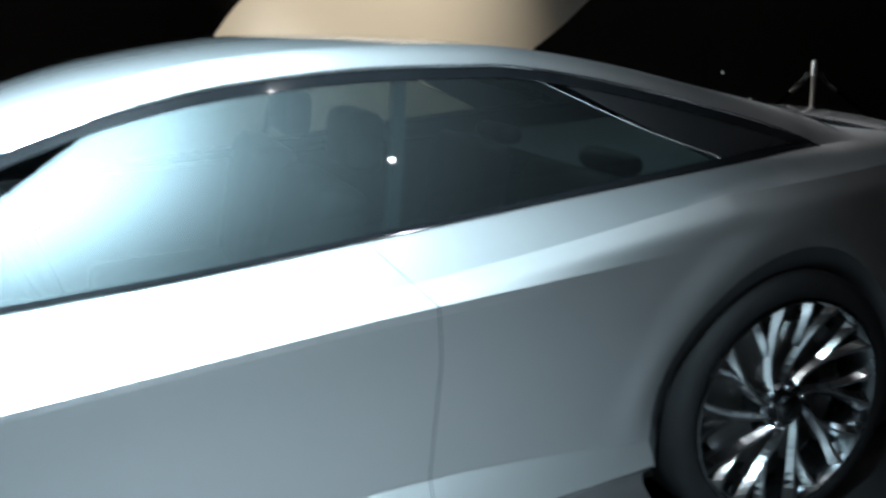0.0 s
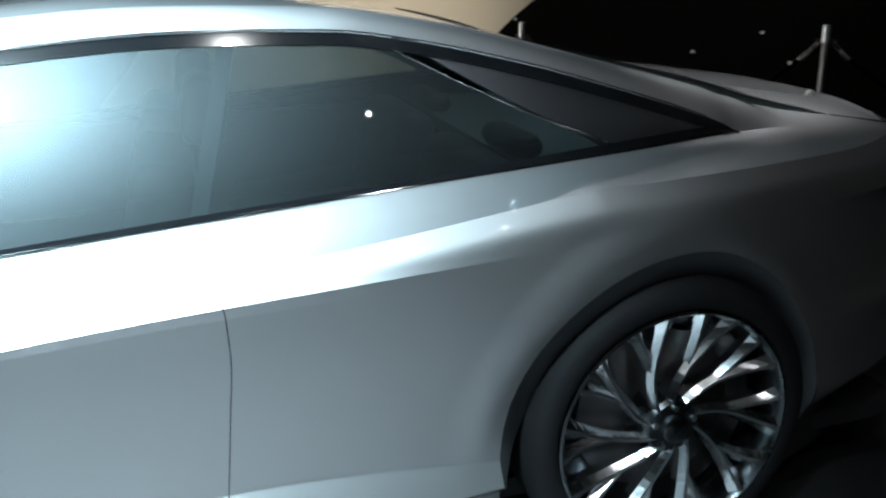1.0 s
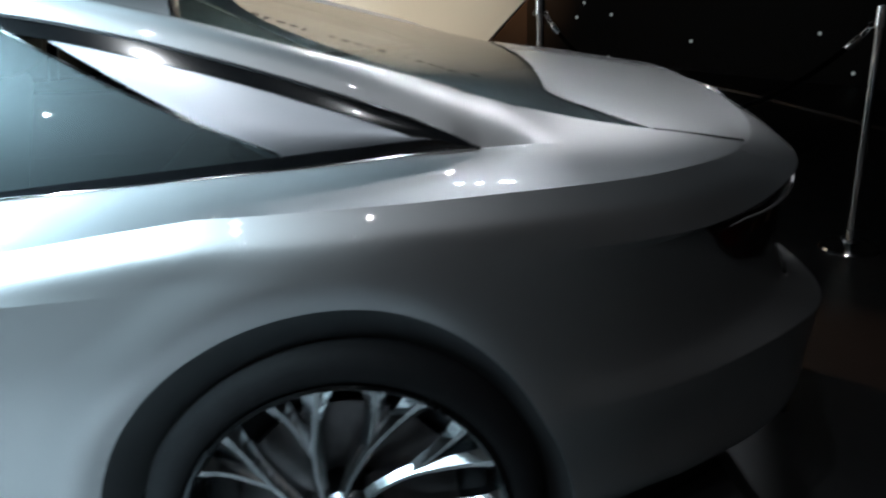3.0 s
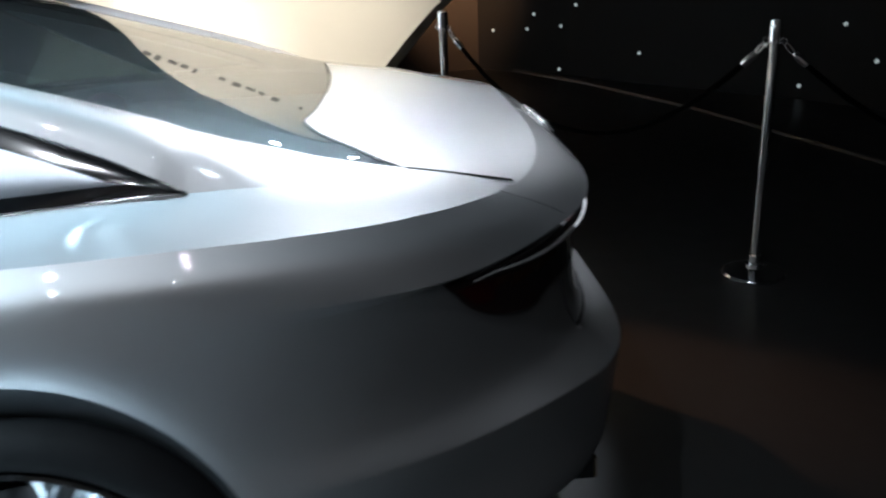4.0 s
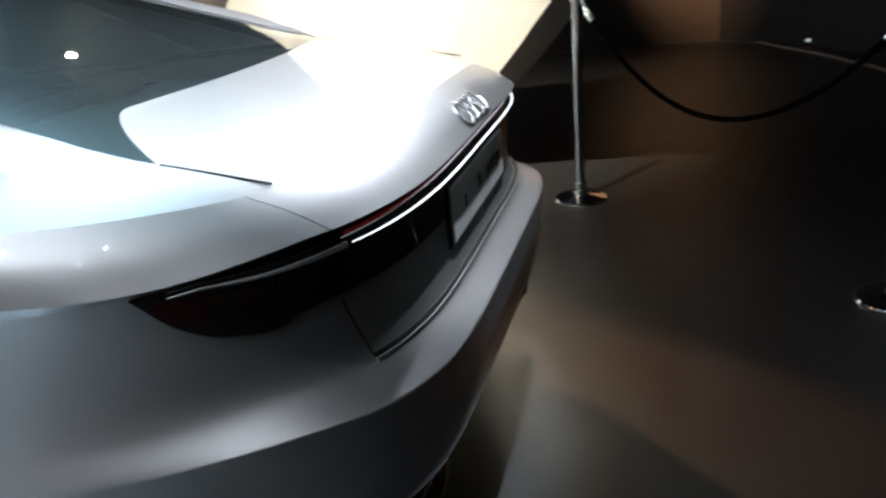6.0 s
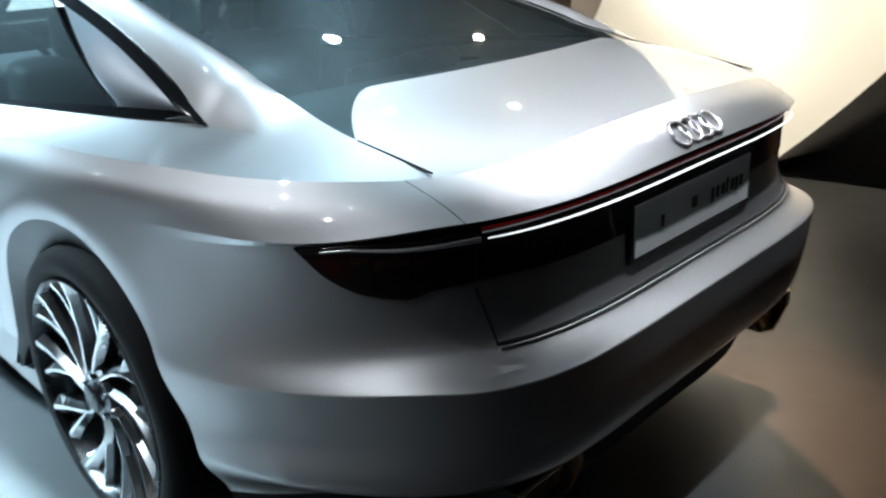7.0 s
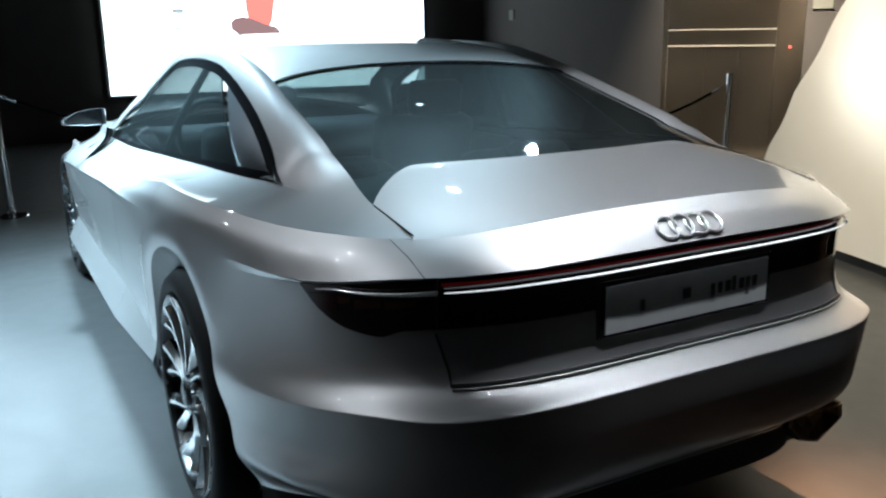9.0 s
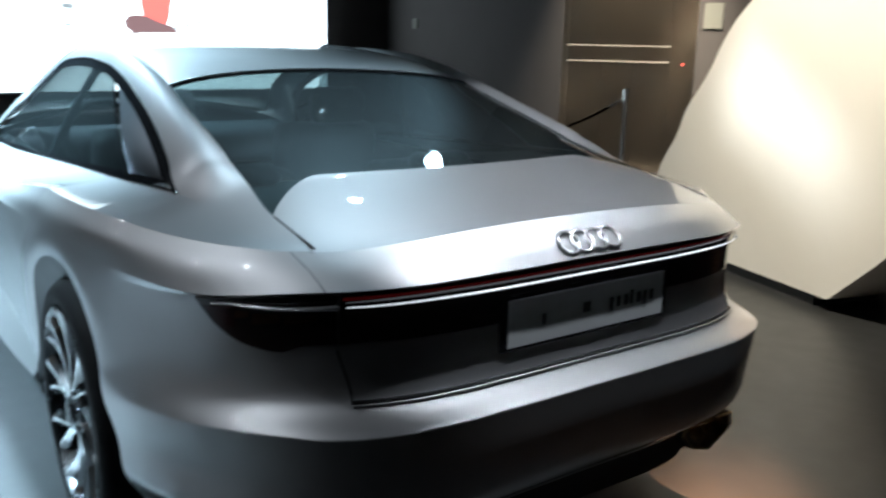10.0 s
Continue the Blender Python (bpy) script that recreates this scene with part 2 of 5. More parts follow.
def mirror_x(data):
    V, F = data
    V = np.array(V, float).copy()
    V[:, 0] *= -1
    return V, [tuple(f)[::-1] for f in F]


def tube(points, radius, sides=8, closed=False):
    """Verts and faces of a round bar along points."""
    p = np.asarray(points, float)
    n = len(p)
    t = (np.roll(p, -1, 0) - np.roll(p, 1, 0)) if closed else np.gradient(p, axis=0)
    t /= np.maximum(np.linalg.norm(t, axis=1, keepdims=True), 1e-9)
    ref = np.array([0.0, 0.0, 1.0]) if abs(t[:, 2]).max() < 0.9 else np.array([0.31, 0.95, 0.02])
    a = np.cross(t, ref)
    a /= np.maximum(np.linalg.norm(a, axis=1, keepdims=True), 1e-9)
    b = np.cross(t, a)
    r = np.broadcast_to(np.asarray(radius, float), (n,))
    ang = np.linspace(0, 2 * np.pi, sides, endpoint=False)
    V = (p[:, None] + r[:, None, None] * (np.cos(ang)[None, :, None] * a[:, None] + np.sin(ang)[None, :, None] * b[:, None])).reshape(-1, 3)
    F = []
    for i in range(n if closed else n - 1):
        k = (i + 1) % n
        for j in range(sides):
            F.append((i * sides + j, i * sides + (j + 1) % sides, k * sides + (j + 1) % sides, k * sides + j))
    if not closed:
        F += [tuple(range(sides))[::-1], tuple((n - 1) * sides + j for j in range(sides))]
    return V, F


def lathe(profile, steps=64, axis="z", center=(0, 0, 0)):
    """A turned body: profile rows of (radius, height along the axis)."""
    pr = np.asarray(profile, float)
    ang = np.linspace(0, 2 * np.pi, steps, endpoint=False)
    r, h = pr[:, 0][:, None], pr[:, 1][:, None]
    u, v = r * np.cos(ang), r * np.sin(ang)
    hh = np.broadcast_to(h, u.shape)
    P = np.stack({"z": (u, v, hh), "x": (hh, u, v), "y": (v, hh, u)}[axis], -1) + np.array(center)
    P = np.concatenate([P, P[:, :1]], 1)
    V, F = grid(P)
    bm = bmesh.new()
    vs = [bm.verts.new(v) for v in V]
    for f in F:
        try:
            bm.faces.new([vs[i] for i in f])
        except ValueError:
            pass
    bmesh.ops.remove_doubles(bm, verts=bm.verts, dist=1e-6)
    bmesh.ops.recalc_face_normals(bm, faces=bm.faces)
    return bm


def box(lo, hi, bevel=0.0, segments=2):
    bm = bmesh.new()
    c = [(a + b) / 2 for a, b in zip(lo, hi)]
    s = [abs(b - a) for a, b in zip(lo, hi)]
    bmesh.ops.create_cube(bm, size=1.0, matrix=Matrix.LocRotScale(c, None, s))
    if bevel:
        bmesh.ops.bevel(bm, geom=list(bm.edges), offset=bevel, segments=segments, profile=0.5, affect="EDGES")
    return bm


def joined(*datas):
    V, F = [], []
    k = 0
    for v, f in datas:
        V.append(np.asarray(v, float))
        F += [tuple(int(i) + k for i in g) for g in f]
        k += len(v)
    return np.concatenate(V), F


def thing(name, label, category, place=(0, 0, 0), group="", kind=""):
    ob = new(name)
    ob.location = place
    return tagged(ob, label, category, group, kind)


# ---- hall ----
def slab_box(name, lo, hi, mat, label, category):
    ob = part(name, box(lo, hi), mat, None)
    return tagged(ob, label, category, kind="structure")


slab_box("floor", (-7, -8, -0.2), (12, 11, 0), FLOOR, "polished grey concrete floor of a dark exhibition hall", "floor")
slab_box("ceiling", (-7, -8, 5.2), (12, 11, 5.4), CEIL, "black painted ceiling of the hall", "ceiling")
# Never in view; its pale colour is added for the flank to reflect.
slab_box("wall_west", (-7.2, -8, 0), (-7, 11, 5.2), BOUNCE_WALL, "unseen side wall, kept pale for the car's flank to reflect", "wall")
slab_box("wall_south", (-7, -8.2, 0), (12, -8, 5.2), WALL, "charcoal painted rear wall", "wall")
slab_box("wall_east", (12, -8, 0), (12.2, 11, 5.2), WALL, "charcoal painted side wall", "wall")
slab_box("wall_north", (-7, 10, 0), (6.2, 10.2, 5.2), WALL, "charcoal painted end wall behind the lit display", "wall")

# ---- car: shape ----
# Height of each ring of the lower body at the tail's middle, round the corner (degrees) and along the side (metres).
SIDE_Y, Y_REAR, Y_FRONT = 0.2, 0.2, 2.6
TAIL_STOPS = (0, 25, 45, 65)
SIDE_STOPS = (0.2, 1.0, 1.7, 2.6, 3.9)
# name: half width, tail y, front y, power, heights at TAIL_STOPS + SIDE_STOPS, x of the boot seam
RINGS = {
    "ridge": (0.912, -0.890, 3.70, 4.7, (0.965, 0.932, 0.932, 0.937, 0.935, 0.846, 0.808, 0.77, 0.66), 0.616),
    "bulge": (0.948, -0.945, 3.80, 4.5, (0.932, 0.903, 0.892, 0.894, 0.892, 0.824, 0.783, 0.74, 0.63), 0.613),
    "crease": (0.968, -0.990, 3.86, 4.45, (0.890, 0.874, 0.842, 0.838, 0.836, 0.811, 0.766, 0.71, 0.60), 0.609),
    "under": (0.964, -0.966, 3.87, 4.4, (0.881, 0.865, 0.832, 0.814, 0.803, 0.790, 0.750, 0.69, 0.58), 0.606),
    "panel": (0.962, -0.962, 3.89, 4.4, (0.750, 0.750, 0.740, 0.725, 0.715, 0.70, 0.67, 0.63, 0.53), 0.582),
    "ledge": (0.955, -0.977, 3.90, 4.9, (0.648, 0.644, 0.622, 0.606, 0.60, 0.60, 0.58, 0.55, 0.48), 0.535),
    "bumper": (0.957, -1.040, 3.92, 5.9, (0.605, 0.603, 0.572, 0.552, 0.52, 0.51, 0.50, 0.48, 0.44), 0.535),
    "skin": (0.940, -1.034, 3.92, 5.9, (0.51, 0.495, 0.46, 0.425, 0.345, 0.420, 0.41, 0.42, 0.38), 0.535),
    "sill": (0.997, -1.006, 3.90, 5.5, (0.39, 0.385, 0.380, 0.350, 0.316, 0.314, 0.312, 0.312, 0.30), 0.535),
    "tuck": (0.892, -0.955, 3.86, 4.9, (0.335, 0.322, 0.285, 0.235, 0.215, 0.265, 0.27, 0.27, 0.25), 0.535),
    "hem": (0.895, -0.890, 3.75, 4.6, (0.21, 0.175, 0.135, 0.125, 0.14, 0.20, 0.20, 0.20, 0.20), 0.535),
}
ORDER = list(RINGS)
# how far each ring swells over the rear wheel
HAUNCH = {"bulge": -0.002, "crease": -0.0045, "under": 0.0005, "panel": 0.005, "ledge": 0.002, "skin": 0.011, "sill": -0.046, "tuck": 0.044}
# how far each ring draws in ahead of the rear wheel
WAIST = {"skin": -0.010, "sill": -0.006, "tuck": -0.052}
# how far each ring swells just behind the rear wheel
BEHIND = {"ledge": 0.016, "bumper": 0.018, "skin": 0.021, "sill": 0.014, "tuck": 0.024, "hem": 0.010}
# how far each ring draws in below the tail
DRAWN_IN = {"skin": -0.004, "sill": -0.026, "tuck": -0.030}
# how far each ring draws in along the whole side
SIDE_IN = {"bumper": -0.009}
CREASED = {"ridge", "crease", "under", "bumper", "skin", "sill", "hem"}
SEAM_F = 0.632                                 # the boot seam's share of the half width
DOOR_Y = 0.95
rear_f = np.concatenate([np.linspace(0, SEAM_F, 30), np.linspace(SEAM_F, 0.80, 12)[1:]])
rear_deg = np.concatenate([np.degrees(np.arcsin(rear_f ** 2)), np.linspace(np.degrees(np.arcsin(0.64)), 90, 78)[1:]])
side_y = np.concatenate([np.linspace(SIDE_Y, DOOR_Y, 50)[1:], np.linspace(DOOR_Y, 2.30, 60)[1:], np.linspace(2.30, Y_FRONT, 18)[1:]])
front_deg = np.linspace(90, 0, 60)[1:]
N_REAR, N_SIDE = len(rear_deg), len(side_y)
J_SEAM = 29
J_DOOR = N_REAR + 48
J_HINGE = J_DOOR + 59


def ring_points(name):
    w, yr, yf, n, z, seam = RINGS[name]
    deg = rear_deg.copy()
    f = np.sin(np.radians(deg)) ** 0.5
    f = f + (seam / w - SEAM_F) * np.clip(1 - np.abs(f - SEAM_F) / 0.3, 0, 1) ** 2 * (f > 0) * (f < 0.95)
    th = np.arcsin(np.clip(f, 0, 1) ** 2)
    haunch = np.clip((np.degrees(th) - 46) / 25, 0, 1)
    x = (w + HAUNCH.get(name, 0.0) * haunch) * np.sin(th) ** (2 / n)
    x = x + (WAIST.get(name, 0.0) + SIDE_IN.get(name, 0.0)) * np.clip((np.degrees(th) - 80) / 10, 0, 1)
    x = x + DRAWN_IN.get(name, 0.0) * np.clip((86 - np.degrees(th)) / 36, 0, 1) * np.clip(np.degrees(th) / 20, 0, 1)
    bell = np.clip((np.degrees(th) - 36) / 20, 0, 1) * np.clip((88 - np.degrees(th)) / 20, 0, 1)
    x = x + BEHIND.get(name, 0.0) * bell * bell * (3 - 2 * bell)
    y = Y_REAR - (Y_REAR - yr) * np.cos(th)
    if name in ("bumper", "skin", "sill"):             # the ledge runs out round the corner
        y = y - (yr + 0.977) * np.clip((np.degrees(th) - 22) / 42, 0, 1) * np.cos(th)
    zr = curve(list(zip((*TAIL_STOPS, 90), z[:5])), np.degrees(th))
    zs = curve(list(zip(SIDE_STOPS, z[4:])), side_y)
    bend = 0.10 * np.clip((zs - 0.81) / 0.12, 0, 1) + 0.035 * np.clip((0.70 - zs) / 0.3, 0, 1)
    ys = side_y + bend * np.clip(1 - np.abs(side_y - DOOR_Y) / 0.45, 0, 1) ** 2
    xs = w + SIDE_IN.get(name, 0.0) + (HAUNCH.get(name, 0.0) + WAIST.get(name, 0.0)) * np.clip(1 - (side_y - 0.2) / 0.75, 0, 1)
    t2 = np.radians(front_deg)
    xf = (w + SIDE_IN.get(name, 0.0)) * np.sin(t2) ** (2 / 3.0)
    yf_ = Y_FRONT + (yf - Y_FRONT) * np.cos(t2)
    zf = curve(list(zip(SIDE_STOPS, z[4:])), yf_)
    return np.stack([-np.concatenate([x, xs, xf]), np.concatenate([y, ys, yf_]), np.concatenate([zr, zs, zf])], -1)


RP = np.stack([ring_points(n) for n in ORDER])


def under_z(x):
    """Height of the lower edge of the tail's lip at x."""
    row = RP[ORDER.index("under"), :N_REAR]
    return float(np.interp(abs(x), -row[:, 0], row[:, 2]))


# behind the door the crease fades into one round shoulder
_fade = np.concatenate([np.clip((rear_deg - 46) / 20, 0, 1), np.clip(1 - (side_y - 0.2) / 0.55, 0, 1), np.zeros(len(front_deg))])[:, None]
_fade = _fade * _fade * (3 - 2 * _fade)
_a, _b = RP[ORDER.index("bulge")], RP[ORDER.index("panel")]
_ta, _tb = (_b - RP[0]) * 0.75, (RP[ORDER.index("ledge")] - _a) * 0.62
for _n in ("crease", "under"):
    _p = RP[ORDER.index(_n)]
    _t = ((_a[:, 2] - _p[:, 2]) / (_a[:, 2] - _b[:, 2]))[:, None]
    _h = (1 + 2 * _t) * (1 - _t) ** 2 * _a + _t * (1 - _t) ** 2 * _ta + _t * _t * (3 - 2 * _t) * _b + _t * _t * (_t - 1) * _tb
    RP[ORDER.index(_n)] = _p + (_h - _p) * _fade
soft_back = np.clip((rear_deg - 46) / 25, 0, 1)
crease_w = np.concatenate([1 - soft_back, np.clip((side_y - 0.15) / 0.45, 0, 1), np.ones(len(front_deg))])
ledge_w = np.concatenate([1 - np.clip((rear_deg - 40) / 22, 0, 1), np.zeros(N_SIDE + len(front_deg))])

sill_w = np.concatenate([np.zeros(N_REAR), np.clip((side_y - 0.2) / 0.2, 0, 1), np.ones(len(front_deg))])


def skin(first, last, steps=7):
    """The body's sheet between two rings, from the upper to the lower."""
    a, b = ORDER.index(first), ORDER.index(last)
    rows = []
    for k in range(a, b):
        p0, p1 = RP[k], RP[k + 1]
        d = p1 - p0

        def tangent(i, into):
            if i == 0 or i == len(ORDER) - 1:
                return d
            u, v = RP[i] - RP[i - 1], RP[i + 1] - RP[i]
            lu, lv = np.linalg.norm(u, axis=1, keepdims=True), np.linalg.norm(v, axis=1, keepdims=True)
            m = (u / lu * lv + v / lv * lu) / (lu + lv) * np.linalg.norm(d, axis=1, keepdims=True)
            if ORDER[i] in CREASED:
                w = (crease_w if ORDER[i] in ("crease", "under") else np.ones_like(crease_w) if ORDER[i] in ("ridge", "hem") else sill_w if ORDER[i] in ("skin", "sill") else ledge_w)[:, None]
                m = m * (1 - w) + d * w
            return m
        t0, t1 = tangent(k, 1), tangent(k + 1, -1)
        n = max(2, int(steps * (0.3 if ORDER[k] == "crease" else 1)))
        inner = np.linspace(0, 1, n + 1)[1:-1]
        for s in [0, 0.035, *inner, 0.965, 1][(0 if k == a else 1):]:
            rows.append((1 + 2 * s) * (1 - s) ** 2 * p0 + s * (1 - s) ** 2 * t0 + s * s * (3 - 2 * s) * p1 + s * s * (s - 1) * t1)
    return np.stack(rows)


# Keys along the car for the upper body: middle height, window top, window sill.
MID = ((-0.89, 0.961), (-0.8, 0.976), (-0.6, 1.007), (-0.47, 1.0265), (-0.3, 1.073), (-0.1, 1.127), (0.1, 1.1795), (0.33, 1.242), (0.7, 1.309), (1.1, 1.334),
       (1.5, 1.300), (1.9, 1.20), (2.4, 0.985), (2.6, 0.955), (3.2, 0.87), (3.7, 0.70))
TOP_X = ((-0.82, 0.622), (-0.6, 0.69), (-0.27, 0.712), (-0.1, 0.682), (0.07, 0.657), (0.3, 0.635), (0.6, 0.615), (1.0, 0.602), (1.5, 0.602), (1.9, 0.64), (2.25, 0.78), (2.6, 0.78))
TOP_Z = ((-0.82, 0.932), (-0.6, 0.948), (-0.27, 0.976), (-0.226, 1.0), (0.067, 1.107), (0.294, 1.175), (0.508, 1.226), (0.662, 1.25), (1.0, 1.262), (1.26, 1.25),
         (1.49, 1.215), (1.71, 1.155), (2.0, 1.03), (2.25, 0.865), (2.6, 0.85))
SILL_X = ((-0.82, 0.62), (-0.6, 0.69), (-0.27, 0.712), (0.07, 0.738), (0.5, 0.765), (1.0, 0.782), (1.5, 0.79), (2.25, 0.78), (2.6, 0.78))
SILL_Z = ((-0.82, 0.932), (-0.6, 0.948), (-0.27, 0.9755), (0.0, 0.963), (0.5, 0.944), (1.0, 0.918), (1.44, 0.893), (2.25, 0.865), (2.6, 0.85))
GLASS_X = ((-0.83, 0.612), (-0.62, 0.617), (-0.4, 0.588), (-0.18, 0.570), (0.1, 0.556), (0.38, 0.537), (0.8, 0.523), (1.5, 0.515), (2.0, 0.56), (2.3, 0.66), (2.6, 0.70))


GLASS_FOOT = (-0.465, 1.0275)                  # where the boot lid meets the rear window


def flowing(keys, y, reach=0.06):
    """The keyed curve with its curvature evened out, but for the break at the rear window's foot."""
    y = np.asarray(y, float)
    steps = np.linspace(-2.4, 2.4, 13)
    weight = np.exp(-steps ** 2 / 2) / np.exp(-steps ** 2 / 2).sum()
    sides = []
    for run in ([k for k in keys if k[0] < -0.5] + [GLASS_FOOT], [GLASS_FOOT] + [k for k in keys if k[0] > -0.4]):
        (y0, z0), (y1, z1), (y2, z2), (y3, z3) = run[0], run[1], run[-2], run[-1]
        run = [(y0 - 0.5, z0 - 0.5 * (z1 - z0) / (y1 - y0)), *run, (y3 + 0.5, z3 + 0.5 * (z3 - z2) / (y3 - y2))]
        sides.append(sum(w * curve(run, y + s * reach) for w, s in zip(weight, steps)))
    return np.where(y < GLASS_FOOT[0], sides[0], sides[1])


def top_z(x, y):
    """Height of the roof, glass and boot lid at a place."""
    zc, xe, ze = flowing(MID, y), curve(TOP_X, y), curve(TOP_Z, y)
    t = np.abs(x) / xe
    return zc - (zc - ze) * (0.3 * t ** 2.3 + 0.7 * t ** 7)


def ridge_y(x):
    w, yr, yf, n, z, seam = RINGS["ridge"]
    s = np.clip(np.abs(x) / w, 0, 1) ** (n / 2)
    return Y_REAR - (Y_REAR - yr) * np.sqrt(1 - s * s), np.degrees(np.arcsin(s))


def ridge_z(deg):
    return curve(list(zip((*TAIL_STOPS, 90), RINGS["ridge"][4][:5])), deg)


# ---- car: parts ----
car = thing("car", "silver metallic coupe with smoked glass and turned alloy wheels", "car")

up = skin("ridge", "under", 12)
lo = skin("under", "tuck", 14)
valance = skin("tuck", "hem", 8)


def arch_radius(dy, dz):
    """Radius of the wheel opening, closer to the tyre behind the wheel."""
    a = np.degrees(np.arctan2(dz, dy))
    a = np.where(a < -90, a + 360, a)
    s = np.clip((a - 95) / 60, 0, 1)
    low = np.clip((a - 150) / 55, 0, 1)
    return 0.424 - 0.033 * s * s * (3 - 2 * s) + 0.026 * low * low * (3 - 2 * low)


def rolled(P, cy, reach=0.13, push=0.012):
    """Rolls the skin outwards round the wheel opening at the axle cy."""
    P = P.copy()
    r = np.hypot(P[:, :, 1] - cy, P[:, :, 2] - 0.360) - arch_radius(P[:, :, 1] - cy, P[:, :, 2] - 0.360)
    u = np.clip(r / reach, 0, 1)
    roll = push * (np.sin(math.pi * u) * (1 - u) - 0.7 * (1 - u) ** 4)
    P[:, :, 0] -= roll * np.clip((P[:, :, 2] - 0.34) / 0.15, 0, 1) * np.clip((P[:, :, 1] - cy + 0.36) / 0.30, 0, 1)
    return P


up, lo = rolled(up, 0.0), rolled(lo, 0.0)


def arch_cut(P, cy, cz):
    """Verts and faces of the sheet, clipped along the edge of the wheel opening."""
    V, F = grid(P)
    V = [np.array(v) for v in V]
    f = np.hypot(P[:, :, 1] - cy, P[:, :, 2] - cz) - arch_radius(P[:, :, 1] - cy, P[:, :, 2] - cz)
    f = f.reshape(-1)
    cuts, faces = {}, []
    for q in F:
        q = [int(i) for i in q]
        if min(f[q]) > 0:
            faces.append(tuple(q))
            continue
        if max(f[q]) <= 0:
            continue
        poly = []
        for a, b in zip(q, q[1:] + q[:1]):
            if f[a] > 0:
                poly.append(a)
            if (f[a] > 0) != (f[b] > 0):
                key = (min(a, b), max(a, b))
                if key not in cuts:
                    t = f[key[0]] / (f[key[0]] - f[key[1]])
                    cuts[key] = len(V)
                    V.append(V[key[0]] + (V[key[1]] - V[key[0]]) * t)
                poly.append(cuts[key])
        if len(poly) > 2:
            faces.append(tuple(poly))
    return np.array(V), faces


HUB_Z, FRONT_AXLE, ARCH = 0.360, 2.94, 0.429


def tidy(ob):
    """Drops loose points and shades the sheet smooth."""
    bm = bmesh.new()
    bm.from_mesh(ob.data)
    bmesh.ops.delete(bm, geom=[v for v in bm.verts if not v.link_faces], context="VERTS")
    bm.to_mesh(ob.data)
    bm.free()
    return smooth(ob, 120)


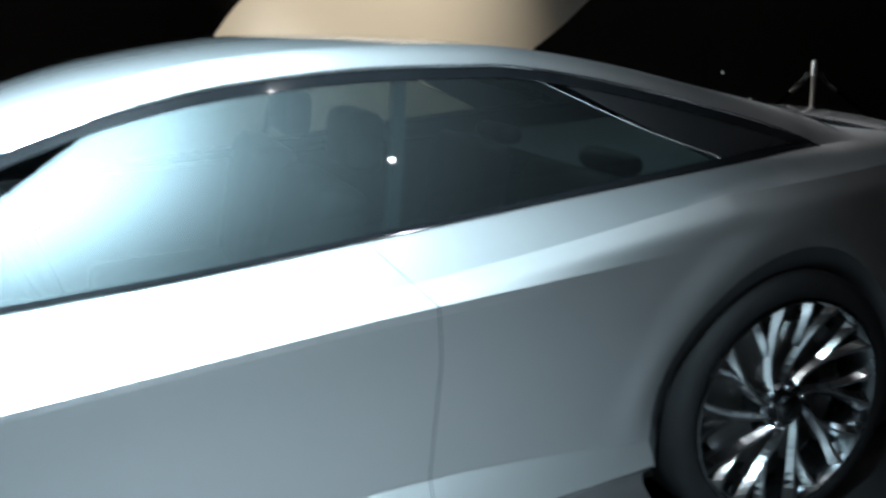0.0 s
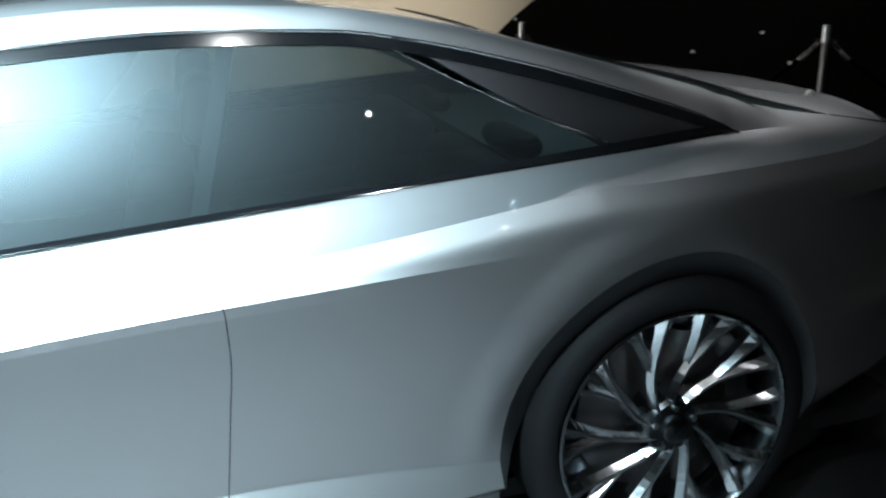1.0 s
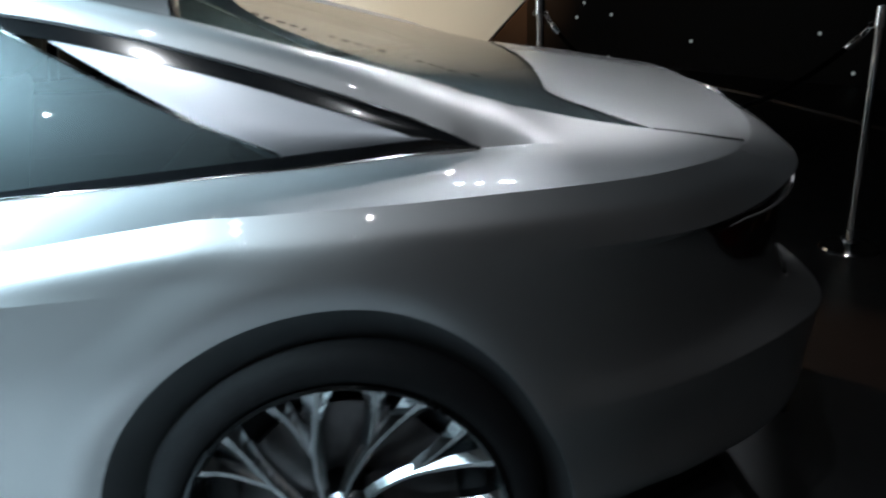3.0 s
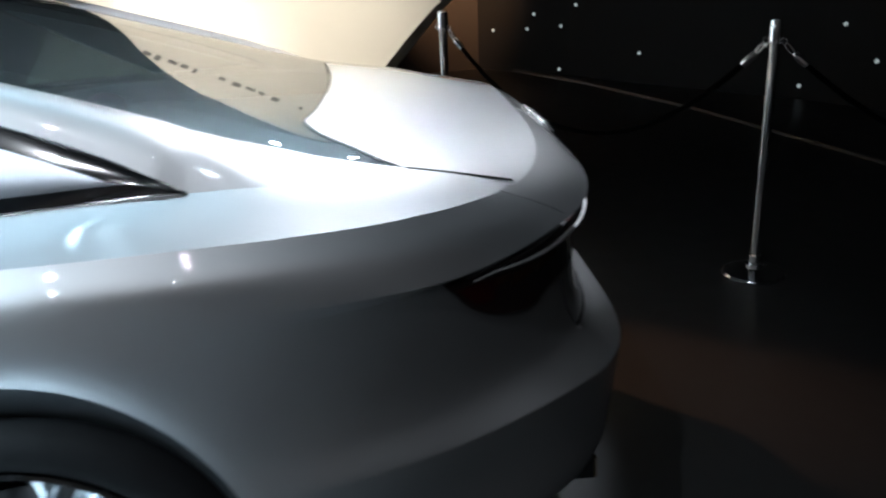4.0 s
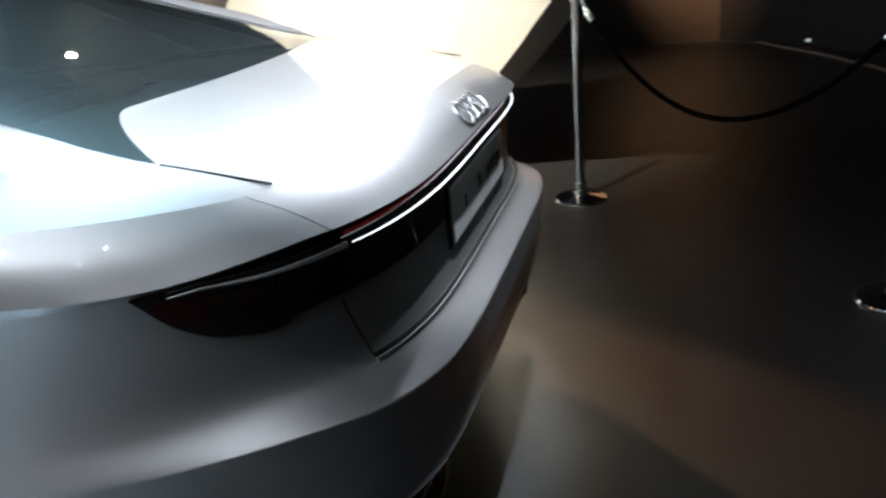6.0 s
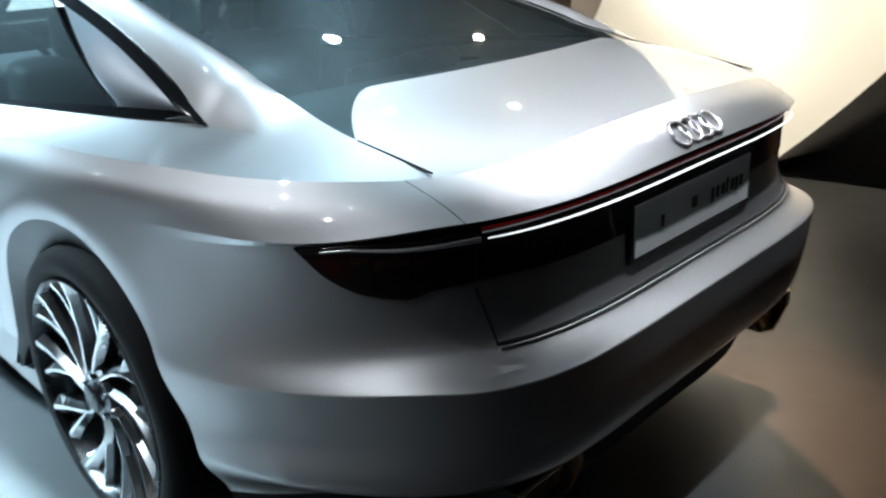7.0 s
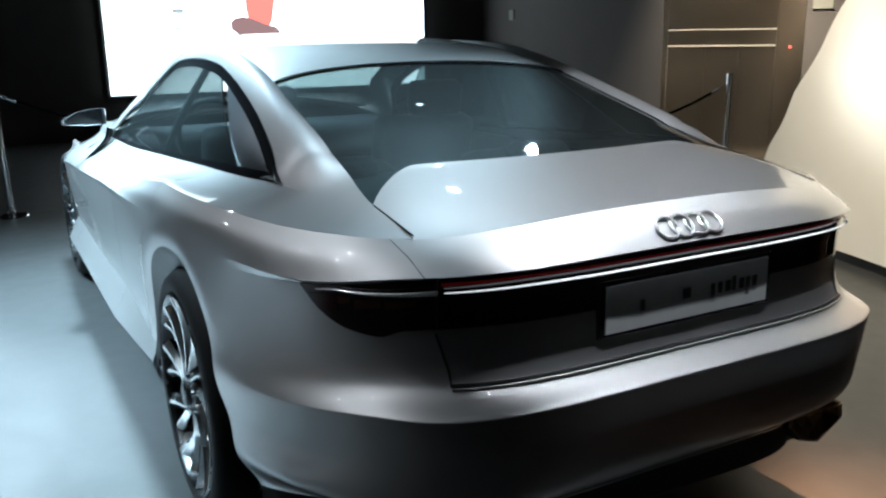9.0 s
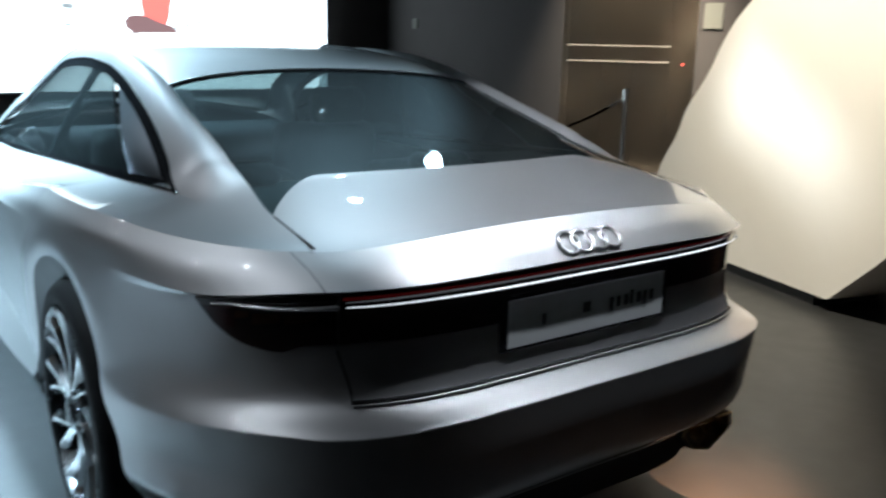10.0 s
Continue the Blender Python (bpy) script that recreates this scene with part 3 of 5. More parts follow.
GAP = 0.0011
for side in (1, -1):
    def put(name, data, mat, parent, label=""):
        return part(name, data if side == 1 else mirror_x(data), mat, parent, label)

    def seam(P, a, b):
        """Columns a to b with a hair's gap at both ends."""
        Q = P[:, a:b + 1].copy()
        for col, nxt in ((0, 1), (-1, -2)):
            v = Q[:, nxt] - Q[:, col]
            Q[:, col] += v / np.linalg.norm(v, axis=1, keepdims=True) * GAP
        return Q
    quarter_up = seam(up, J_SEAM, J_DOOR)
    tidy(put("rear_quarter_panel", grid(quarter_up), PAINT, car))
    cut = lo[:, J_SEAM:J_DOOR + 1].copy()
    cut[:, -1, 1] -= GAP
    tidy(put("rear_flank", arch_cut(cut, 0, HUB_Z), PAINT, car))
    door = put("door", grid(np.concatenate([seam(up, J_DOOR, J_HINGE), seam(lo, J_DOOR, J_HINGE)[1:]])), PAINT, car)
    tidy(door)
    tidy(put("front_fender", arch_cut(np.concatenate([seam(up, J_HINGE, up.shape[1] - 1), seam(lo, J_HINGE, lo.shape[1] - 1)[1:]]), FRONT_AXLE, HUB_Z), PAINT, car))
    j_rear = J_SEAM + int(np.argmin(np.abs(valance[0, J_SEAM:J_DOOR, 1])))
    j_front = J_DOOR + int(np.argmin(np.abs(valance[0, J_DOOR:, 1] - FRONT_AXLE)))
    tidy(put("lower_valance", arch_cut(valance[:, J_SEAM:j_rear + 1], 0, HUB_Z), WELL, car, "dark lower valance"))
    tidy(put("sill_underside", arch_cut(valance[:, j_rear:J_DOOR + 1], 0, HUB_Z), PAINT, car))
    tidy(put("sill_underside", arch_cut(valance[:, J_DOOR:j_front + 1], FRONT_AXLE, HUB_Z), PAINT, car))
    tidy(put("front_valance", arch_cut(valance[:, j_front:], FRONT_AXLE, HUB_Z), WELL, car, "dark front valance"))
    for j in (J_DOOR, J_HINGE):
        line = np.concatenate([up[:, j], lo[1:, j]])
        inner = line + np.array([0.006, 0, 0])
        strip = np.stack([inner + (0, -0.006, 0), inner + (0, 0.006, 0)], 1)
        put("door_gap", grid(strip), SEAL, car)

    # shoulder, pillar and side window
    ys = np.concatenate([np.linspace(-0.8025, -0.27, 46), np.linspace(-0.27, 2.25, 150)[1:], np.linspace(2.25, 2.6, 14)[1:]])
    dg = np.degrees(np.arccos(np.clip((Y_REAR - ys) / (Y_REAR - RINGS["ridge"][1]), 0, 1)))
    gx = np.where(ys < Y_REAR, RINGS["ridge"][0] * np.sin(np.radians(dg)) ** (2 / RINGS["ridge"][3]), RINGS["ridge"][0])
    cut_y = RP[0, J_DOOR, 1]
    gz = np.where(ys < Y_REAR, ridge_z(dg), curve(list(zip(SIDE_STOPS, RINGS["ridge"][4][4:])), ys))
    fx, fz, ex, px = curve(SILL_X, ys), curve(SILL_Z, ys), curve(TOP_X, ys), curve(GLASS_X, ys)
    fx, ex, px = np.minimum(fx, gx), np.minimum(ex, gx), np.minimum(px, gx)
    rows = []
    for s in np.linspace(0, 1, 9):
        sag = 4 * s * (1 - s) * 0.006
        yw = ys + 0.055 * (1 - s) ** 1.3 * np.clip(1 - np.abs(ys - cut_y) / 0.5, 0, 1) ** 2
        x_in, z_in = np.minimum(curve(SILL_X, yw), gx), curve(SILL_Z, yw)
        g2 = np.where(yw < Y_REAR, gz, curve(list(zip(SIDE_STOPS, RINGS["ridge"][4][4:])), yw))
        rows.append(np.stack([-(x_in + (gx - x_in) * s), yw, z_in + (g2 - z_in) * s - sag], -1))
    cut_i = int(np.argmin(np.abs(ys - cut_y)))
    SH = np.stack(rows)
    e0 = 0.004
    slope0 = (top_z(px + e0, ys) - top_z(px, ys)) / e0
    span = np.maximum(gx - px, 1e-5)
    slope1 = np.where(gx - fx > 0.03, (gz - fz) / np.maximum(gx - fx, 1e-5), (gz - top_z(px, ys)) / span)
    near = np.clip((-0.28 - ys) / 0.16, 0, 1)
    near = near * near * (3 - 2 * near)

    tip_y, tip_deg = ridge_y(0.6135)
    drop = float(ridge_z(tip_deg) - top_z(0.6135, tip_y))          # the lid's edge dips to the ridge
    inner = top_z(px, ys) + drop * np.clip((-0.611 - ys) / 0.191, 0, 1) ** 3

    def blended(P):
        """Rounds the pillar's foot into the shoulder behind the side window."""
        u = np.clip((-P[:, :, 0] - px) / span, 0, 1)
        zh = ((1 + 2 * u) * (1 - u) ** 2 * inner + u * (1 - u) ** 2 * span * slope0
              + u * u * (3 - 2 * u) * gz + u * u * (u - 1) * span * slope1)
        P = P.copy()
        P[:, :, 2] += (zh - P[:, :, 2]) * near
        return P
    SH = blended(SH)
    tidy(put("shoulder", grid(SH[:, :cut_i + 1], True), PAINT, car))
    tidy(put("door_shoulder", grid(SH[:, cut_i:] + np.array([0, GAP * 2, 0]), True), PAINT, door))
    rows = [np.stack([-(px + (ex - px) * s + 0.02 * s * (1 - s)), ys, top_z(px + (ex - px) * s, ys) + 0.10 * s * (1 - s)], -1) for s in np.linspace(0, 1, 12)]
    tidy(put("roof_pillar", grid(blended(np.stack(rows)), True), PAINT, car))

    wi = (ys >= -0.2701) & (ys <= 2.2501)
    wy = ys[wi]

    def window_point(y, w):
        y, w = np.broadcast_arrays(np.asarray(y, float), np.asarray(w, float))
        x0, z0, x1, z1 = curve(SILL_X, y), curve(SILL_Z, y), curve(TOP_X, y), curve(TOP_Z, y)
        belly = 0.010 * 4 * w * (1 - w)
        return np.stack([-(x0 + (x1 - x0) * w + belly) + 0.004, y, z0 + (z1 - z0) * w], -1)

    tall = np.maximum(curve(TOP_Z, wy) - curve(SILL_Z, wy), 1e-4)
    lowb = np.clip((0.012 + 0.012 * np.clip((0.6 - wy) / 0.6, 0, 1)) / tall, 0, 0.5)
    highb = 1 - np.clip(0.030 / tall, 0, 0.5)
    # the black frame: below, above
    for a, b in ((np.zeros_like(lowb), lowb), (highb, np.ones_like(lowb))):
        P = np.stack([window_point(wy, a + (b - a) * s) for s in np.linspace(0, 1, 4)])
        smooth(put("window_surround", slab(P, (-1, 0, 0.4), 0.002, 0.006), BLACK_TRIM, car), 50)
    # the metal blade behind the glass, and the glass
    wgrid = np.linspace(0, 1, 12)
    blade, glass = [], []
    yb = np.linspace(-0.205, 0.54, 60)
    tb = np.maximum(curve(TOP_Z, yb) - curve(SILL_Z, yb), 1e-4)
    b_lo = np.maximum(np.clip(0.020 / tb, 0, 0.45), np.clip((yb - 0.075) / 0.465, 0, 1) ** (1 / 1.5))
    b_hi = np.maximum(1 - np.clip(0.028 / tb, 0, 0.5), b_lo)
    for s in wgrid:
        blade.append(window_point(yb, b_lo + (b_hi - b_lo) * s))
        y_div = 0.075 + 0.465 * s ** 1.5
        yg = np.linspace(y_div, 2.16 - 0.62 * s ** 1.3, 60)
        tl = np.maximum(curve(TOP_Z, yg) - curve(SILL_Z, yg), 1e-4)
        g0, g1 = np.clip((0.011 + 0.011 * np.clip((0.6 - yg) / 0.6, 0, 1)) / tl, 0, 0.5), 1 - np.clip(0.026 / tl, 0, 0.5)
        glass.append(window_point(yg, g0 + (g1 - g0) * s))
    smooth(put("quarter_blade", slab(np.stack(blade), (-1, 0, 0.4), -0.001, 0.006), BLADE, car, "light metal blade behind the side glass"), 50)
    smooth(put("side_window", grid(np.stack(glass)), SIDE_GLASS, door, "tinted side window"), 50)
    pw = np.linspace(0.02, 0.97, 10)
    pillar = np.stack([window_point(0.975 - 0.105 * pw + o, pw) + np.array([0.012, 0, 0]) for o in (-0.016, -0.006, 0.006, 0.016)])
    smooth(put("window_pillar", slab(pillar, (-1, 0, 0.4), 0.0, 0.02), PILLAR, door, "dark pillar behind the side glass"), 50)
    edge = np.stack(glass)[:, 0] + np.array([-0.003, 0, 0])
    put("window_edge", tube(edge, 0.0022, 6), CHROME, door)
    sill = np.stack([-(curve(SILL_X, wy) + 0.001), wy, curve(SILL_Z, wy) + 0.001], -1)
    put("sill_moulding", tube(sill, 0.0035, 6), CHROME, car, "thin chrome sill moulding")
    arch = np.stack([-(curve(TOP_X, wy) + 0.001), wy, curve(TOP_Z, wy) - 0.001], -1)[wy > -0.2]
    put("roof_moulding", tube(arch, 0.003, 6), CHROME, car, "thin chrome moulding over the side window")

    # wheel opening: lip, and the well behind it
    for cy in (0.0, FRONT_AXLE):
        a = np.radians(np.linspace(-8, 200, 90))
        flat = np.concatenate([up[:, 60:], lo[1:, 60:]]).reshape(-1, 3)

        def body_x(y, z):
            d = (flat[:, 1] - y) ** 2 + (flat[:, 2] - z) ** 2
            return flat[np.argmin(d), 0]
        ra = arch_radius(np.cos(a), np.sin(a))
        outer = np.stack([[body_x(cy + q * np.cos(t), HUB_Z + q * np.sin(t)), cy + q * np.cos(t), HUB_Z + q * np.sin(t)] for t, q in zip(a, ra)])
        k = np.ones(5) / 5
        pad = np.concatenate([np.full(2, outer[0, 0]), outer[:, 0], np.full(2, outer[-1, 0])])
        outer[:, 0] = np.convolve(pad, k, "valid")
        outer[:, 0] = np.maximum(outer[:, 0], -0.975)
        rows = []
        thin = np.clip((np.degrees(a) + 10) / 26, 0.12, 1)
        for s, (r, dx) in zip(range(5), ((ra, 0.0), (ra - 0.004, 0.003), (np.minimum(ra - 0.02, ARCH - 0.074), 0.042), (np.minimum(ra - 0.024, ARCH - 0.078), 0.048), (np.minimum(ra - 0.024, ARCH - 0.078), 0.10))):
            r = ra + (r - ra) * thin
            rows.append(np.stack([outer[:, 0] + dx * thin, cy + r * np.cos(a), HUB_Z + r * np.sin(a)], -1))
        smooth(put("wheel_arch_lip", grid(np.stack(rows[:4])), LIP, car, "dark grey wheel arch trim"), 40)
        well = [rows[3] + np.array([0.001, 0, 0]), np.stack([np.full(90, -0.60), rows[3][:, 1], rows[3][:, 2]], -1), np.stack([np.full(90, -0.60), np.full(90, cy), np.full(90, HUB_Z)], -1)]
        smooth(put("wheel_well", grid(np.stack(well)), WELL, car), 40)

# roof, rear window and boot lid across the car
sx = np.linspace(-1, 1, 61)


def across(y_of_s, n_rows):
    """Rows between two edges, each given as y over the share of the width."""
    a, b = y_of_s
    P = []
    for r in np.linspace(0, 1, n_rows):
        y = a + (b - a) * r
        x = sx * curve(GLASS_X, y)
        P.append(np.stack([x, y, top_z(x, y)], -1))
    return np.stack(P)


y_top = 0.335 - 0.075 * sx ** 2
y_bot = -0.472 + 0.03 * (sx / 0.7) ** 2 - 0.20 * np.clip((np.abs(sx) - 0.72) / 0.28, 0, 1) ** 1.6
y_scr = 1.86 - 0.10 * sx ** 2
tidy(part("roof", grid(across((y_top, y_scr), 60), True), PAINT, car))
rear_window = smooth(part("rear_window", grid(across((y_bot + 0.004, y_top - 0.006), 40) + np.array([0, 0, -0.003]), True), REAR_GLASS, car, "large smoked fastback rear window"), 40)
smooth(part("windscreen", grid(across((y_scr + 0.006, 2.52 - 0.16 * sx ** 2), 40), True), FRONT_GLASS, car, "clear raked windscreen"), 40)
smooth(part("rear_window_moulding", tube(np.stack([sx * curve(GLASS_X, y_top), y_top + 0.009, top_z(sx * curve(GLASS_X, y_top), y_top + 0.009) + 0.001], -1), 0.0042, 8), CHROME, rear_window, "thin chrome moulding over the rear window"), 60)
part("rear_window_seal", tube(np.stack([sx * curve(GLASS_X, y_top), y_top, top_z(sx * curve(GLASS_X, y_top), y_top) - 0.001], -1), 0.005, 6), BLACK_TRIM, rear_window)
lid_rows = []
xl = sx * 0.6135
yr_, dr_ = ridge_y(xl)
zr_ = ridge_z(dr_)
for r in np.linspace(0, 1, 40):
    y = y_bot + (yr_ - y_bot) * r
    x = sx * curve(GLASS_X, y) * (1 - r) + xl * r
    z = top_z(x, y)
    lid_rows.append(np.stack([x, y, z + (zr_ - top_z(xl, yr_)) * r ** 3], -1))
boot_lid = tidy(part("boot_lid", grid(np.stack(lid_rows)), PAINT, car, "silver boot lid with a sharp rear ridge"))
back = np.concatenate([up, lo[1:]])
rear_k = skin("ridge", "ledge", 8)
half = rear_k[:, :J_SEAM + 1].copy()
half[:, -1, 0] += GAP
full = np.concatenate([half[:, ::-1], half[:, 1:] * np.array([-1, 1, 1])], 1)
tidy(part("boot_face", grid(full, False), PAINT, boot_lid))
low_k = skin("ledge", "tuck", 8)[:, :J_SEAM + 1]
under_k = valance[:, :J_SEAM + 1]
part("lower_valance", grid(np.concatenate([under_k[:, ::-1], under_k[:, 1:] * np.array([-1, 1, 1])], 1)), WELL, car, "dark lower valance")
full_low = np.concatenate([low_k[:, ::-1], low_k[:, 1:] * np.array([-1, 1, 1])], 1)
tidy(part("rear_bumper", grid(full_low), PAINT, car, "silver rear bumper, dark and tucked in below"))
# dark gap below the boot lid and behind its seam
gap_line = np.concatenate([low_k[0, ::-1], low_k[0, 1:] * np.array([-1, 1, 1])])
part("boot_gap", tube(gap_line + np.array([0, -0.001, 0.003]), 0.0045, 6), SEAL, car)
smooth(part("bumper_edge", tube(gap_line + np.array([0, -0.006, -0.0035]), 0.0038, 8), PAINT, car, "rounded upper edge of the bumper"), 60)
for s in (1, -1):
    line = rear_k[:, J_SEAM] * np.array([s, 1, 1])
    part("boot_gap", grid(np.stack([line + np.array([-0.006, 0.010, 0]), line + np.array([0.006, 0.010, 0])], 1)), SEAL, car)
    low = line[line[:, 2] < 0.752]
    part("boot_gap", tube(low + np.array([0, -0.0006, 0]), 0.0021, 6), SEAL, car)
    ya = np.linspace(-0.615, -0.796, 20)
    xa = curve(GLASS_X, ya)
    part("boot_gap", tube(np.stack([-s * xa, ya, top_z(xa, ya) - 0.0005], -1), 0.0022, 6), SEAL, car)
# bonnet and floor pan
yb = np.linspace(2.3, 3.69, 40)
xg = np.where(yb > Y_FRONT, RINGS["ridge"][0] * (1 - np.clip((yb - Y_FRONT) / (3.70 - Y_FRONT), 0, 1) ** 2) ** (1 / 3), RINGS["ridge"][0])
zg = curve(list(zip(SIDE_STOPS, RINGS["ridge"][4][4:])), yb)
rows = []
for s in np.linspace(-1, 1, 31):
    rows.append(np.stack([s * xg, yb, zg + (curve(MID, yb) - zg) * (1 - np.abs(s) ** 2.6) - 0.004], -1))
tidy(part("bonnet", grid(np.stack(rows)), PAINT, car))
part("floor_pan", box((-0.80, -0.80, 0.17), (0.80, 3.6, 0.22)), WELL, car)


# ---- car: wheels ----
def wheel(y, s):
    """A wheel at the axle y, on the side s (-1: the side that the camera passes)."""
    w = new("wheel")
    w.parent = car
    w.location = (s * 0.948, y, HUB_Z)
    w.rotation_euler = (0, 0, 0 if s < 0 else math.pi)
    w.scale = (1, 0.978, 0.978)
    # outwards is -x
    prof = [(0.292, 0.245), (0.300, 0.25), (0.345, 0.255), (0.362, 0.235), (0.367, 0.20), (0.368, 0.13), (0.367, 0.05), (0.360, 0.018), (0.345, 0.002), (0.325, -0.004), (0.305, -0.001), (0.297, 0.006), (0.292, 0.014)]
    smooth(part("tyre", lathe(prof, 96, "x"), TYRE, w, "low-profile black tyre"), 40)
    prof = [(0.2975, 0.008), (0.2965, 0.000), (0.290, -0.003), (0.284, 0.004), (0.279, 0.02), (0.268, 0.06), (0.262, 0.16), (0.262, 0.22)]
    rim = smooth(part("rim", lathe(prof, 96, "x"), RIM_EDGE, w, "turned alloy rim with bright forked spokes"), 40)
    smooth(part("barrel", lathe([(0.262, 0.10), (0.20, 0.135), (0.07, 0.14), (0.0, 0.14)], 64, "x"), RIM_DARK, rim))
    smooth(part("brake_disc", lathe([(0.0, 0.105), (0.205, 0.105), (0.205, 0.118), (0.0, 0.118)], 48, "x"), STEEL_DARK, w))
    spoke = blade_mesh()
    for i in range(10):
        ob = new("spoke", spoke)
        ob.parent = rim
        ob.rotation_euler = (i * math.tau / 10, 0, 0)
    hub = smooth(part("hub_cap", lathe([(0.0, -0.004), (0.028, -0.004), (0.034, 0.0), (0.036, 0.012), (0.062, 0.016), (0.070, 0.026), (0.072, 0.10)], 40, "x"), RIM_EDGE, rim))
    for i in range(5):
        t = i * math.tau / 5 + 0.3
        part("wheel_bolt", lathe([(0.0, 0.006), (0.007, 0.006), (0.008, 0.009), (0.008, 0.024)], 12, "x", (0, 0.052 * math.cos(t), 0.052 * math.sin(t))), CHROME, hub)
    return w


FACET = material("bronze_lamp_facet", (0.22, 0.13, 0.09), 0.16, 0.9)
STEEL_DARK = material("brake_steel", (0.16, 0.15, 0.15), 0.4, 1.0, rough_var=0.1)


def blade_mesh():
    """One forked, swept spoke with bevelled flanks."""
    V, F = [], []

    def prong(stations):
        k = len(V)
        for r, ang, half, face, deep in stations:
            c, s = math.cos(ang), math.sin(ang)
            for off, x in ((-half, face + 0.014), (-half * 0.25, face), (half * 0.2, face + 0.001), (half, face + 0.017), (half * 0.7, deep), (-half * 0.8, deep)):
                V.append((x, r * c - off * s, r * s + off * c))
        n = len(stations)
        for i in range(n - 1):
            for j in range(6):
                F.append((k + i * 6 + j, k + i * 6 + (j + 1) % 6, k + (i + 1) * 6 + (j + 1) % 6, k + (i + 1) * 6 + j))
        F.append(tuple(k + j for j in range(6))[::-1])
        F.append(tuple(k + (n - 1) * 6 + j for j in range(6)))

    def arm(keys, n):
        """A prong through keys of radius, angle, half width, face and depth."""
        r0, r1 = keys[0][0], keys[-1][0]
        prong([(r, *(float(curve([(k[0], k[c]) for k in keys], r)) for c in (1, 2, 3, 4))) for r in np.linspace(r0, r1, n)])
    arm(((0.050, -0.42, 0.012, 0.014, 0.075), (0.10, -0.185, 0.015, 0.019, 0.072), (0.15, -0.035, 0.016, 0.021, 0.070), (0.20, 0.080, 0.0165, 0.016, 0.064),
         (0.245, 0.150, 0.020, 0.010, 0.058), (0.276, 0.185, 0.027, 0.002, 0.052), (0.293, 0.200, 0.030, -0.002, 0.050)), 13)
    arm(((0.125, -0.085, 0.006, 0.024, 0.070), (0.16, -0.050, 0.012, 0.025, 0.070), (0.20, -0.055, 0.0145, 0.021, 0.064), (0.245, -0.070, 0.0175, 0.015, 0.058),
         (0.276, -0.095, 0.0245, 0.006, 0.052), (0.293, -0.110, 0.0275, 0.002, 0.050)), 10)
    me = bpy.data.meshes.new("spoke")
    me.from_pydata(V, [], F)
    me.materials.append(RIM)
    return me


for ay in (0.0, FRONT_AXLE):
    for s in (-1, 1):
        wheel(ay, s)


# ---- car: tail ----
def tail_sheet(x0, x1, z_hi, z_lo, nx=40, nz=8):
    """A patch of the tail between x0 and x1; z_hi and z_lo are functions of x."""
    src = skin("crease", "ledge", 10)
    src = np.concatenate([(src * np.array([-1, 1, 1]))[:, :0:-1], src], 1)     # from +x to -x
    src = src[:, ::-1]
    P = np.zeros((nz, nx, 3))
    cols = np.linspace(x0, x1, nx)
    mid = src[src.shape[0] // 2]
    keep = np.concatenate([[False], np.diff(mid[:, 0]) > 1e-6]) & (np.abs(mid[:, 0]) < 0.955)
    src = src[:, keep]
    for i, x in enumerate(cols):
        col = np.array([[np.interp(x, row[:, 0], row[:, 1]), np.interp(x, row[:, 0], row[:, 2])] for row in src])
        zz = np.linspace(z_hi(x), z_lo(x), nz)
        P[:, i, 0] = x
        P[:, i, 2] = zz
        P[:, i, 1] = np.interp(zz, col[::-1, 1], col[::-1, 0])
    return P


def lamp_top(x):
    return min(under_z(x) - 0.0015, float(curve(((0, 0.884), (0.4, 0.876), (0.6, 0.868), (0.72, 0.858), (0.785, 0.849), (0.810, 0.838)), abs(x))))


def lamp_low(x):
    return float(curve(((0, 0.770), (0.55, 0.764), (0.66, 0.757), (0.70, 0.741), (0.745, 0.750), (0.780, 0.778), (0.810, 0.833)), abs(x)))


def strip_mid(x):
    return min(lamp_top(x) - 0.008, float(curve(((0, 0.852), (0.36, 0.851), (0.6, 0.843), (0.73, 0.834), (0.80, 0.836)), abs(x))))


OUT = (0, -1, 0.05)
smooth(part("centre_lamp_panel", slab(tail_sheet(-0.6055, 0.6055, lamp_top, lamp_low, 70, 8), OUT, 0.005, 0.012), SMOKE, boot_lid, "smoked dark panel between the tail lamps"), 40)
smooth(part("light_bar", slab(tail_sheet(-0.60, 0.60, lambda x: strip_mid(x) + 0.018, lambda x: strip_mid(x) + 0.012, 70, 3), OUT, 0.0075, 0.004), RED_LENS, boot_lid, "thin red light bar across the tail"), 40)

def strip_path(x0, x1, n):
    P = tail_sheet(x0, x1, lambda x: strip_mid(x) + 0.001, lambda x: strip_mid(x) - 0.001, n, 2)[0]
    return P + np.array([0, -0.021, 0])


